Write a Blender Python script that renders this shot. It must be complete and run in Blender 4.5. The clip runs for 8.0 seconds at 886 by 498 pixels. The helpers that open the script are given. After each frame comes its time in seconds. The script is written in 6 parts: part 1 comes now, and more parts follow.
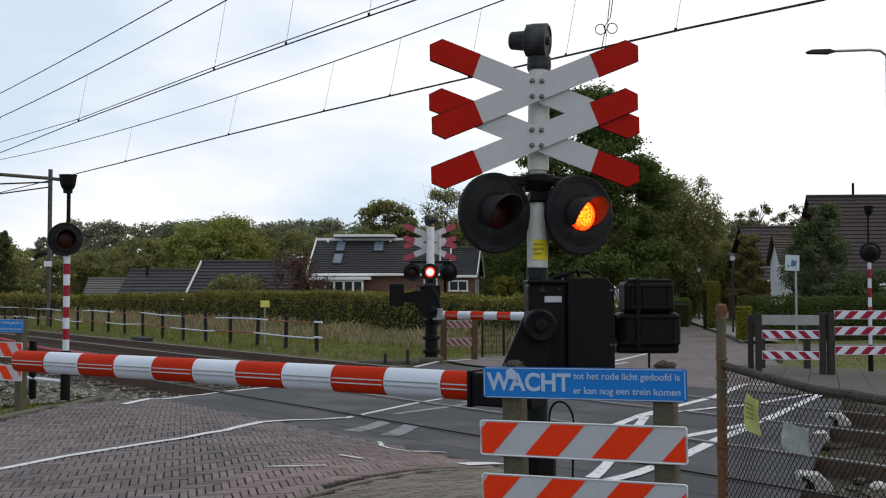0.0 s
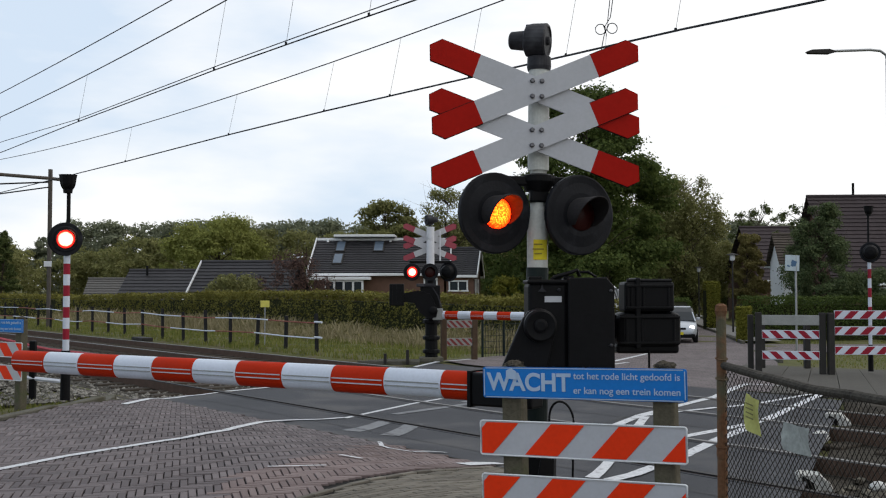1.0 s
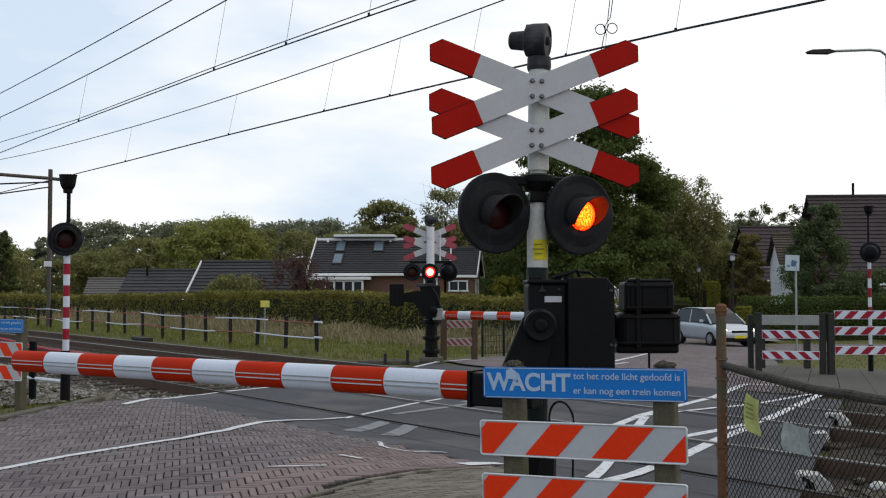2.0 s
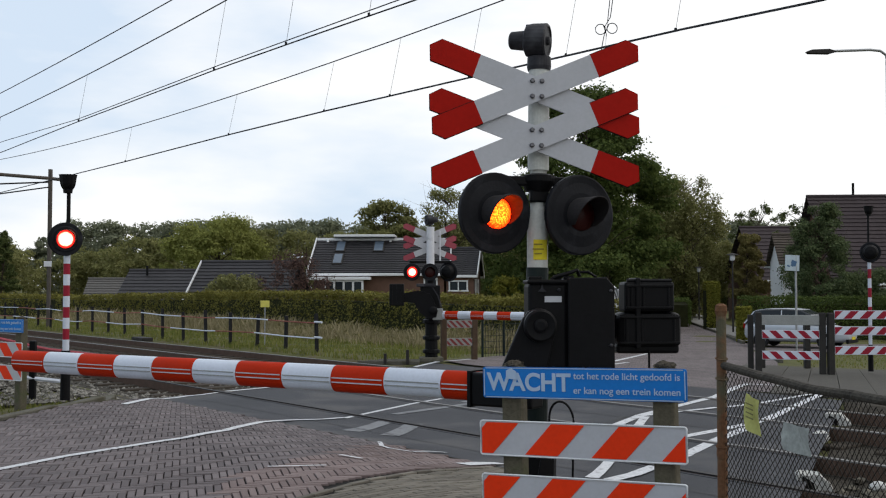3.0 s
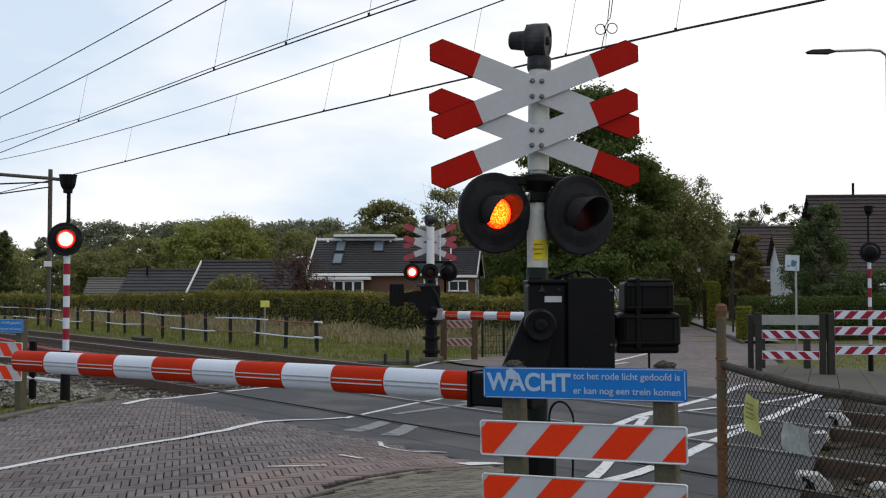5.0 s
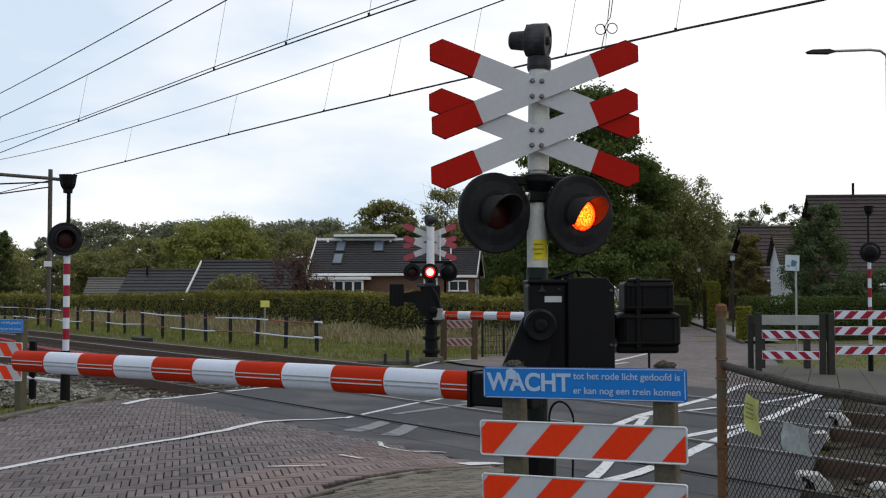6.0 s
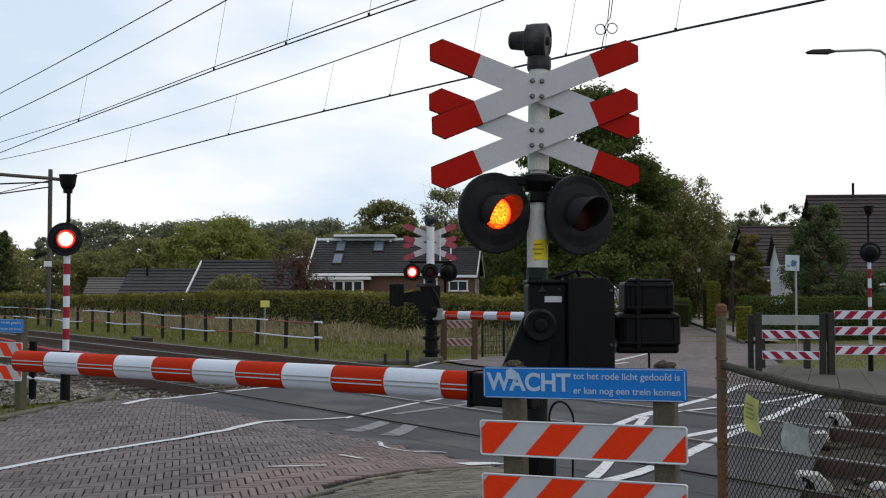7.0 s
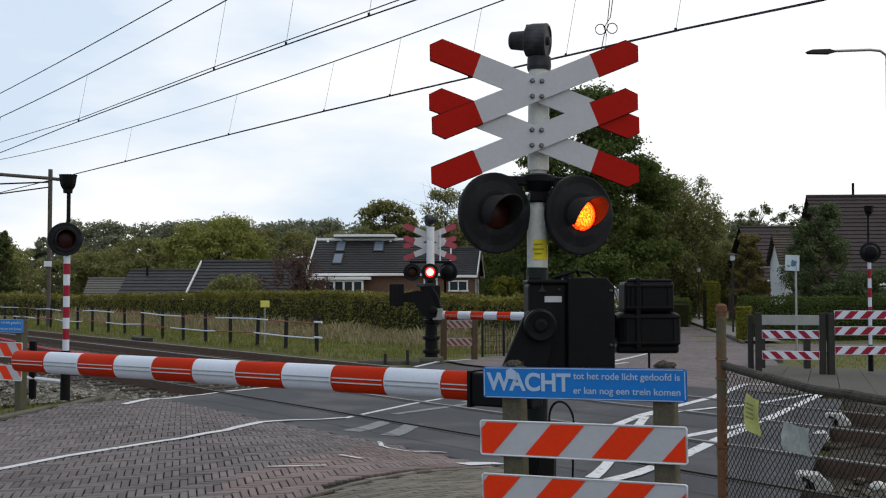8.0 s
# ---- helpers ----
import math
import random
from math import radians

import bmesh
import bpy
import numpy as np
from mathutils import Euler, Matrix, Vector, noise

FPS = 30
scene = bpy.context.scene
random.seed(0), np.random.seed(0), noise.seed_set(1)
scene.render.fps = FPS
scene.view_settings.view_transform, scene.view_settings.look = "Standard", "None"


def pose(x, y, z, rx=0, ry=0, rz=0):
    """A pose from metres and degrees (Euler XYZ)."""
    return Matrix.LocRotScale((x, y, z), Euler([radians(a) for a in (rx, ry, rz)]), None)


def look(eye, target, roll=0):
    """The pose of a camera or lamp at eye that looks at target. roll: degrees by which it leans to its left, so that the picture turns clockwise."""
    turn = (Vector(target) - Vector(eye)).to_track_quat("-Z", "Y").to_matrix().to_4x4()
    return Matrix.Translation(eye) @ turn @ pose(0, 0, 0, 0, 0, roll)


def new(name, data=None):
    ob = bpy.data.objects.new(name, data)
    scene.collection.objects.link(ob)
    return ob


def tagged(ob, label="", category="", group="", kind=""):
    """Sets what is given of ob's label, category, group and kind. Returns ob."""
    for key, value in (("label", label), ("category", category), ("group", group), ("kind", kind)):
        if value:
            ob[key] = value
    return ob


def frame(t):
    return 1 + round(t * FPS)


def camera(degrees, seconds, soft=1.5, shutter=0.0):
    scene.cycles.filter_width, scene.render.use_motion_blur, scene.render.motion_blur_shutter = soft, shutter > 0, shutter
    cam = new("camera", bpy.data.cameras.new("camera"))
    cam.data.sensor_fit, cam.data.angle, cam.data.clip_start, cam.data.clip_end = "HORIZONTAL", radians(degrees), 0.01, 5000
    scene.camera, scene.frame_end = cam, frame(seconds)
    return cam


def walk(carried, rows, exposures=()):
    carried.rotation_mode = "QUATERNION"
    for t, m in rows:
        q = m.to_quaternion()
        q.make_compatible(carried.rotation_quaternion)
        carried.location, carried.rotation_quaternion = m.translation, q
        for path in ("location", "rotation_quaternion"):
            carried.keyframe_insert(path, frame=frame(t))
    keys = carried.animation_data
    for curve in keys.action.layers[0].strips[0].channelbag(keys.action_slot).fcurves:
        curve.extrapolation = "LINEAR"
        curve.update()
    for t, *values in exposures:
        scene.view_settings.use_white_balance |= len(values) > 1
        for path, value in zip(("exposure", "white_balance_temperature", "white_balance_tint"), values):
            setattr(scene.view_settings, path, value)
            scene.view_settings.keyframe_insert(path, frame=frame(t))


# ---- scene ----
cam = camera(45.93, 8.0, soft=1.15)
EYE = pose(0, 0, 1.55, 92.167, 0, 0)
walk(cam, [(0.0, EYE), (8.0, EYE)])

# ---- world and light: overcast autumn sky ----
world = bpy.data.worlds.new("overcast_sky")
scene.world = world
world.use_nodes = True
wn, wl = world.node_tree.nodes, world.node_tree.links
wn.clear()
w_out = wn.new("ShaderNodeOutputWorld")
w_bg = wn.new("ShaderNodeBackground")
w_sky = wn.new("ShaderNodeTexSky")
w_sky.sky_type, w_sky.sun_disc = "NISHITA", False
w_sky.sun_elevation, w_sky.sun_rotation = radians(38), radians(40)
w_gain = wn.new("ShaderNodeVectorMath")
w_gain.operation = "SCALE"
w_gain.inputs["Scale"].default_value = 0.1
w_co = wn.new("ShaderNodeTexCoord")
w_map = wn.new("ShaderNodeMapping")
w_map.inputs["Scale"].default_value = (1.0, 1.0, 3.2)
w_noise = wn.new("ShaderNodeTexNoise")
w_noise.inputs["Scale"].default_value = 2.6
w_noise.inputs["Detail"].default_value = 6
w_ramp = wn.new("ShaderNodeValToRGB")
w_ramp.color_ramp.elements[0].position, w_ramp.color_ramp.elements[0].color = 0.33, (0.70, 0.82, 0.97, 1)
w_ramp.color_ramp.elements[1].position, w_ramp.color_ramp.elements[1].color = 0.53, (1.07, 1.075, 1.08, 1)
w_mix = wn.new("ShaderNodeMix")
w_mix.data_type = "RGBA"
w_mix.inputs["Factor"].default_value = 0.92
wl.new(w_sky.outputs[0], w_gain.inputs[0])
wl.new(w_co.outputs["Generated"], w_map.inputs["Vector"])
wl.new(w_map.outputs[0], w_noise.inputs["Vector"])
w_sep = wn.new("ShaderNodeSeparateXYZ")
w_tilt = wn.new("ShaderNodeMath")
w_tilt.operation, w_tilt.inputs[1].default_value = "MULTIPLY_ADD", 0.42
wl.new(w_co.outputs["Generated"], w_sep.inputs[0])
wl.new(w_sep.outputs["X"], w_tilt.inputs[0])
wl.new(w_noise.outputs["Fac"], w_tilt.inputs[2])
wl.new(w_tilt.outputs[0], w_ramp.inputs[0])
wl.new(w_gain.outputs[0], w_mix.inputs["A"])
wl.new(w_ramp.outputs[0], w_mix.inputs["B"])
wl.new(w_mix.outputs["Result"], w_bg.inputs["Color"])
w_bg.inputs["Strength"].default_value = 1.0
wl.new(w_bg.outputs[0], w_out.inputs[0])
sun = new("sun", bpy.data.lights.new("sun", "SUN"))
sun.data.energy, sun.data.angle, sun.data.color = 0.6, radians(25), (1, 0.96, 0.9)
sun.matrix_world = look((20, 10, 30), (0, 10, 0))
scene.view_settings.exposure = 0.0


# ---- materials ----
def mat(name, base, rough=0.7, metal=0.0, var=0.2, scale=6.0, bump=0.15, fine=60.0, dirt=None, dirt_at=0.58, emit=None, spec=0.18):
    """A surface with broad stains, fine grain and relief; dirt: a second colour in patches."""
    m = bpy.data.materials.new(name)
    m.use_nodes = True
    n, l = m.node_tree.nodes, m.node_tree.links
    b = n["Principled BSDF"]
    b.inputs["Roughness"].default_value, b.inputs["Metallic"].default_value = rough, metal
    b.inputs["Specular IOR Level"].default_value = spec
    co = n.new("ShaderNodeTexCoord")
    big, small = n.new("ShaderNodeTexNoise"), n.new("ShaderNodeTexNoise")
    big.inputs["Scale"].default_value, big.inputs["Detail"].default_value = scale, 5
    small.inputs["Scale"].default_value, small.inputs["Detail"].default_value = fine, 3
    for t in (big, small):
        l.new(co.outputs["Object"], t.inputs["Vector"])
    add = n.new("ShaderNodeMath")
    add.operation = "ADD"
    l.new(big.outputs["Fac"], add.inputs[0])
    l.new(small.outputs["Fac"], add.inputs[1])
    ran = n.new("ShaderNodeMapRange")
    ran.inputs["From Min"].default_value, ran.inputs["From Max"].default_value = 0.6, 1.4
    ran.inputs["To Min"].default_value, ran.inputs["To Max"].default_value = 1 - var, 1 + var
    l.new(add.outputs[0], ran.inputs["Value"])
    sc = n.new("ShaderNodeVectorMath")
    sc.operation = "SCALE"
    sc.inputs[0].default_value = base
    l.new(ran.outputs[0], sc.inputs["Scale"])
    out = sc.outputs[0]
    if dirt:
        mx = n.new("ShaderNodeMix")
        mx.data_type = "RGBA"
        rp = n.new("ShaderNodeValToRGB")
        rp.color_ramp.elements[0].position, rp.color_ramp.elements[1].position = dirt_at - 0.06, dirt_at + 0.1
        l.new(big.outputs["Fac"], rp.inputs[0])
        l.new(rp.outputs[0], mx.inputs["Factor"])
        l.new(out, mx.inputs["A"])
        mx.inputs["B"].default_value = (*dirt, 1)
        out = mx.outputs["Result"]
    l.new(out, b.inputs["Base Color"])
    if bump:
        bp = n.new("ShaderNodeBump")
        bp.inputs["Strength"].default_value, bp.inputs["Distance"].default_value = bump, 0.01
        l.new(small.outputs["Fac"], bp.inputs["Height"])
        l.new(bp.outputs[0], b.inputs["Normal"])
    if emit:
        b.inputs["Emission Color"].default_value, b.inputs["Emission Strength"].default_value = (*emit[:3], 1), emit[3]
    return m


def island_mat(name, a, b_, rough=0.75, trans=0.0, per_object=False, bump=0.0):
    """Each piece takes its own colour between a and b_."""
    m = bpy.data.materials.new(name)
    m.use_nodes = True
    n, l = m.node_tree.nodes, m.node_tree.links
    b = n["Principled BSDF"]
    b.inputs["Roughness"].default_value = rough
    b.inputs["Specular IOR Level"].default_value = 0.1
    g = n.new("ShaderNodeObjectInfo" if per_object else "ShaderNodeNewGeometry")
    rp = n.new("ShaderNodeValToRGB")
    rp.color_ramp.elements[0].color, rp.color_ramp.elements[1].color = (*a, 1), (*b_, 1)
    l.new(g.outputs["Random" if per_object else "Random Per Island"], rp.inputs[0])
    co, ns = n.new("ShaderNodeTexCoord"), n.new("ShaderNodeTexNoise")
    ns.inputs["Scale"].default_value, ns.inputs["Detail"].default_value = 0.9, 6
    l.new(co.outputs["Object"], ns.inputs["Vector"])
    mr = n.new("ShaderNodeMapRange")
    mr.inputs["To Min"].default_value, mr.inputs["To Max"].default_value = 0.6, 1.4
    l.new(ns.outputs["Fac"], mr.inputs["Value"])
    sc = n.new("ShaderNodeVectorMath")
    sc.operation = "SCALE"
    l.new(rp.outputs[0], sc.inputs[0])
    l.new(mr.outputs[0], sc.inputs["Scale"])
    l.new(sc.outputs[0], b.inputs["Base Color"])
    if trans:
        tr, ad = n.new("ShaderNodeBsdfTranslucent"), n.new("ShaderNodeMixShader")
        l.new(sc.outputs[0], tr.inputs["Color"])
        ad.inputs[0].default_value = trans
        l.new(b.outputs[0], ad.inputs[1])
        l.new(tr.outputs[0], ad.inputs[2])
        l.new(ad.outputs[0], n["Material Output"].inputs["Surface"])
    return m


def glow_mat(name, core, rim, cells, radius, hi, lo, p0=0.55, p1=1.0):
    """A lit lens: bright core, redder rim, cut into small facets."""
    m = bpy.data.materials.new(name)
    m.use_nodes = True
    n, l = m.node_tree.nodes, m.node_tree.links
    n.remove(n["Principled BSDF"])
    e = n.new("ShaderNodeEmission")
    co, ln, rp = n.new("ShaderNodeTexCoord"), n.new("ShaderNodeVectorMath"), n.new("ShaderNodeValToRGB")
    ln.operation = "LENGTH"
    vo = n.new("ShaderNodeTexVoronoi")
    vo.inputs["Scale"].default_value = cells
    l.new(co.outputs["Object"], ln.inputs[0])
    l.new(co.outputs["Object"], vo.inputs["Vector"])
    dv = n.new("ShaderNodeMath")
    dv.operation = "DIVIDE"
    dv.inputs[1].default_value = radius
    l.new(ln.outputs["Value"], dv.inputs[0])
    l.new(dv.outputs[0], rp.inputs[0])
    rp.color_ramp.elements[0].position, rp.color_ramp.elements[0].color = p0, (*core, 1)
    rp.color_ramp.elements[1].position, rp.color_ramp.elements[1].color = p1, (*rim, 1)
    l.new(rp.outputs[0], e.inputs["Color"])
    mr = n.new("ShaderNodeMapRange")
    mr.inputs["From Max"].default_value = 0.7
    mr.inputs["To Min"].default_value, mr.inputs["To Max"].default_value = hi, lo
    l.new(vo.outputs["Distance"], mr.inputs["Value"])
    l.new(mr.outputs[0], e.inputs["Strength"])
    l.new(e.outputs[0], n["Material Output"].inputs["Surface"])
    return m


def brick_mat(name, a, b_, joint, turn, length=0.21, height=0.105):
    """Small clay bricks in half bond on ground too far off to show single stones."""
    m = bpy.data.materials.new(name)
    m.use_nodes = True
    n, l = m.node_tree.nodes, m.node_tree.links
    b = n["Principled BSDF"]
    b.inputs["Roughness"].default_value, b.inputs["Specular IOR Level"].default_value = 0.85, 0.15
    co, mp, br, ns = n.new("ShaderNodeTexCoord"), n.new("ShaderNodeMapping"), n.new("ShaderNodeTexBrick"), n.new("ShaderNodeTexNoise")
    mp.inputs["Rotation"].default_value = (0, 0, radians(turn))
    br.inputs["Color1"].default_value, br.inputs["Color2"].default_value, br.inputs["Mortar"].default_value = (*a, 1), (*b_, 1), (*joint, 1)
    br.inputs["Scale"].default_value, br.inputs["Mortar Size"].default_value = 1.0, 0.008
    br.inputs["Brick Width"].default_value, br.inputs["Row Height"].default_value = length, height
    ns.inputs["Scale"].default_value, ns.inputs["Detail"].default_value = 0.7, 6
    mr, sc = n.new("ShaderNodeMapRange"), n.new("ShaderNodeVectorMath")
    mr.inputs["To Min"].default_value, mr.inputs["To Max"].default_value = 0.65, 1.35
    sc.operation = "SCALE"
    l.new(co.outputs["Object"], mp.inputs["Vector"])
    l.new(mp.outputs[0], br.inputs["Vector"])
    l.new(co.outputs["Object"], ns.inputs["Vector"])
    l.new(ns.outputs["Fac"], mr.inputs["Value"])
    l.new(br.outputs["Color"], sc.inputs[0])
    l.new(mr.outputs[0], sc.inputs["Scale"])
    l.new(sc.outputs[0], b.inputs["Base Color"])
    bp = n.new("ShaderNodeBump")
    bp.inputs["Strength"].default_value, bp.inputs["Distance"].default_value = 0.5, 0.01
    l.new(br.outputs["Fac"], bp.inputs["Height"])
    bp.invert = True
    l.new(bp.outputs[0], b.inputs["Normal"])
    return m


M_WHITE = mat("white_enamel", (0.62, 0.63, 0.66), 0.4, var=0.1, bump=0.03, dirt=(0.42, 0.43, 0.44), dirt_at=0.66)
M_SIGN_WHITE = mat("reflective_white", (0.43, 0.44, 0.47), 0.45, var=0.06, bump=0.02)
M_SIGN_RED = mat("sign_red", (0.34, 0.008, 0.004), 0.5, var=0.12, bump=0.02, spec=0.07)
M_BACK_WHITE = mat("sign_back_white", (0.5, 0.5, 0.52), 0.6, var=0.12)
M_BACK_RED = mat("sign_back_red", (0.33, 0.07, 0.09), 0.6, var=0.12)
M_ORANGE = mat("board_orange_red", (0.74, 0.036, 0.003), 0.45, var=0.08, bump=0.02)
M_BOOM_RED = mat("boom_red", (0.41, 0.022, 0.003), 0.6, var=0.1, bump=0.02, spec=0.08)
M_BOOM_WHITE = mat("boom_white", (0.56, 0.60, 0.68), 0.35, var=0.08, bump=0.02)
M_BLACK = mat("black_paint", (0.0045, 0.0045, 0.0052), 0.5, var=0.3, bump=0.06, spec=0.12)
M_PLATE = mat("lamp_plate_black", (0.006, 0.0065, 0.009), 0.6, var=0.3, scale=9, dirt=(0.022, 0.023, 0.028), dirt_at=0.62)
M_POLE = mat("pole_grey_white", (0.50, 0.51, 0.48), 0.5, var=0.15, scale=4, dirt=(0.26, 0.27, 0.24), dirt_at=0.6)
M_DARKGREEN = mat("dark_green_paint", (0.008, 0.015, 0.014), 0.5)
M_BELL = mat("bell_dark_grey", (0.022, 0.022, 0.026), 0.55, var=0.3, dirt=(0.06, 0.06, 0.066), dirt_at=0.6)
M_STEEL = mat("galvanised_steel", (0.32, 0.33, 0.34), 0.45, 0.7, var=0.2)
M_BOLT = mat("bolt_steel", (0.14, 0.14, 0.15), 0.4, 0.8)
M_BLUE = mat("sign_blue", (0.010, 0.165, 0.52), 0.45, var=0.08, bump=0.02)
M_LETTER = mat("letter_white", (0.36, 0.47, 0.62), 0.5, var=0.06, bump=0)
M_YELLOW = mat("sticker_yellow", (0.62, 0.52, 0.03), 0.6, var=0.1)
M_INK = mat("ink_dark", (0.24, 0.20, 0.03), 0.6, bump=0)
M_CONC = mat("weathered_concrete_post", (0.092, 0.082, 0.058), 0.9, var=0.3, scale=9, bump=0.5, dirt=(0.07, 0.075, 0.04), dirt_at=0.55)
M_WOOD = mat("old_timber", (0.042, 0.034, 0.026), 0.9, var=0.35, scale=7, bump=0.5)
M_RUSTPOLE = mat("rusty_brown_pole", (0.13, 0.065, 0.034), 0.85, var=0.4, scale=8, bump=0.5, dirt=(0.085, 0.08, 0.052), dirt_at=0.56)
M_ROPE = mat("dark_bark_tube", (0.055, 0.05, 0.042), 0.9, var=0.4, scale=14, bump=0.8)
M_WIREMESH = mat("rusty_wire", (0.026, 0.022, 0.018), 0.7, 0.2)
M_RAIL = mat("rail_rust", (0.085, 0.054, 0.040), 0.8, var=0.3)
M_RAILTOP = mat("rail_worn_top", (0.17, 0.165, 0.16), 0.5, 0.4, var=0.2)
M_RAILDARK = mat("rail_dull_top", (0.03, 0.028, 0.028), 0.6, 0.3, var=0.2)
M_ASPHALT = mat("asphalt", (0.060, 0.062, 0.069), 0.85, var=0.4, scale=0.9, bump=0.6, fine=140, dirt=(0.092, 0.09, 0.092), dirt_at=0.57)
M_PAINT = mat("road_paint", (0.55, 0.56, 0.58), 0.75, var=0.25, scale=13, bump=0.2, dirt=(0.20, 0.20, 0.21), dirt_at=0.6)
M_PAINT_OLD = mat("worn_road_paint", (0.19, 0.197, 0.207), 0.8, var=0.35, scale=6, bump=0.2, dirt=(0.12, 0.12, 0.13), dirt_at=0.56)
M_MORTAR = mat("joint_sand", (0.012, 0.011, 0.010), 0.95, var=0.3, bump=0.4)
M_FARROAD = brick_mat("brick_road", (0.115, 0.098, 0.10), (0.175, 0.15, 0.15), (0.05, 0.045, 0.045), 30)
M_NOTICE = mat("faded_yellow_sheet", (0.43, 0.43, 0.14), 0.7, var=0.2, scale=14)
M_PRINT = mat("faded_print", (0.19, 0.185, 0.07), 0.7, var=0.2, bump=0)
M_SHEET = mat("faded_grey_sheet", (0.30, 0.32, 0.30), 0.7, var=0.3, scale=16, bump=0.05)
M_RIM = mat("board_rim_white", (0.66, 0.68, 0.70), 0.5, var=0.08)
M_MOSS = mat("dry_dark_moss", (0.060, 0.052, 0.040), 0.95, var=0.6, scale=40, bump=0.9)
M_BROWNPOST = mat("brown_timber_post", (0.075, 0.05, 0.034), 0.9, var=0.3, scale=7, bump=0.4)
M_FADEDRED = mat("faded_stripe_red", (0.20, 0.045, 0.045), 0.7, var=0.25)
M_KERB = mat("mossy_kerb", (0.105, 0.10, 0.082), 0.9, var=0.35, scale=4, bump=0.4, dirt=(0.07, 0.066, 0.045), dirt_at=0.56)
M_CONCSLAB = mat("concrete_slab", (0.074, 0.070, 0.062), 0.9, var=0.2, scale=2.5, bump=0.3)
M_EARTH = mat("grass_soil", (0.085, 0.088, 0.028), 0.95, var=0.4, scale=1.2, bump=0.6, fine=25, dirt=(0.09, 0.075, 0.04), dirt_at=0.55)
M_BALLASTBED = mat("ballast_bed", (0.042, 0.036, 0.028), 0.95, var=0.5, scale=6, bump=0.8, fine=28)
M_ROOF = mat("roof_tile_grey", (0.040, 0.039, 0.042), 0.7, var=0.25, scale=1.5)
M_ROOF_BROWN = mat("roof_tile_brown", (0.042, 0.032, 0.034), 0.75, var=0.25, scale=1.5)
M_BRICKWALL = mat("brown_brick_wall", (0.13, 0.075, 0.055), 0.85, var=0.25, scale=3, fine=30)
M_WHITEWALL = mat("white_plaster_wall", (0.78, 0.79, 0.80), 0.8, var=0.08)
M_TRIM = mat("white_trim", (0.70, 0.71, 0.72), 0.5, var=0.06)
M_BARK = mat("bark", (0.06, 0.048, 0.035), 0.95, var=0.4, bump=0.7)
# hedge interior: the shade between the outer leaves is put into this dark colour
M_SHADECORE = mat("shaded_inner_leaves", (0.026, 0.029, 0.010), 0.9, var=0.5, scale=3)
M_RAILRED = mat("faded_rail_red", (0.24, 0.085, 0.065), 0.7, var=0.25)
M_RUBBER = mat("tyre_rubber", (0.015, 0.015, 0.016), 0.8)
M_SILVER = mat("silver_car_paint", (0.42, 0.45, 0.49), 0.3, 0.25, var=0.05, bump=0, spec=0.5)
M_VANWHITE = mat("white_van_paint", (0.72, 0.74, 0.77), 0.3, var=0.05, bump=0)
M_LAMPWHITE = mat("headlight_lit", (0.8, 0.8, 0.75), 0.2, var=0, bump=0, emit=(1, 0.95, 0.85, 6))
M_CABLE = mat("catenary_wire", (0.025, 0.026, 0.03), 0.6, 0.3)
M_LENS_OFF = mat("dark_red_lens", (0.026, 0.0035, 0.003), 0.35, var=0.2, bump=0)
M_HOODIN = mat("hood_black", (0.026, 0.024, 0.025), 0.6, var=0.2)
M_GLOW = glow_mat("lit_red_lens", (1.0, 0.080, 0.004), (0.8, 0.012, 0.001), 105, 0.082, 20.0, 3.0)
M_GLOW_FAR = glow_mat("lit_lens_on_axis", (1.0, 0.6, 0.4), (0.35, 0.006, 0.004), 30, 0.115, 9.0, 4.0, 0.5, 0.74)
M_GLASS = mat("dark_window_glass", (0.02, 0.025, 0.03), 0.08, var=0.1, bump=0)
M_SKYLIGHT = mat("skylight_glass", (0.10, 0.13, 0.17), 0.1, var=0.1, bump=0)
M_FENCEGREY = mat("grey_fence_paint", (0.27, 0.28, 0.27), 0.7, var=0.2)
M_FENCEDARK = mat("dark_grey_post", (0.030, 0.028, 0.026), 0.7, var=0.25)
M_FENCEDRED = mat("fence_stripe_red", (0.26, 0.012, 0.028), 0.5, var=0.12)
M_STONE = island_mat("pale_stones", (0.05, 0.046, 0.04), (0.27, 0.258, 0.23), 0.9)
M_STONE_DARK = island_mat("dirty_stones", (0.03, 0.026, 0.02), (0.17, 0.155, 0.125), 0.9)
M_ROCK = island_mat("pale_rock", (0.3, 0.3, 0.28), (0.5, 0.5, 0.48), 0.85)
M_PAVER = island_mat("paver_grey_purple", (0.108, 0.095, 0.098), (0.165, 0.144, 0.146), 0.85)
M_PAVER_ONE = island_mat("paver_each", (0.108, 0.095, 0.098), (0.165, 0.144, 0.146), 0.85, per_object=True)
M_PAVER_RED = island_mat("paver_reddish", (0.145, 0.112, 0.108), (0.20, 0.160, 0.154), 0.85)
M_PAVER_BEIGE = island_mat("paver_beige_grey", (0.11, 0.10, 0.085), (0.17, 0.155, 0.13), 0.85)
M_LEAF_GREEN = island_mat("leaf_green", (0.045, 0.070, 0.018), (0.12, 0.150, 0.042), trans=0.4)
M_LEAF_DARK = island_mat("leaf_dark", (0.042, 0.062, 0.022), (0.115, 0.135, 0.046), trans=0.35)
M_LEAF_OLIVE = island_mat("leaf_olive", (0.125, 0.130, 0.045), (0.24, 0.235, 0.095), trans=0.4)
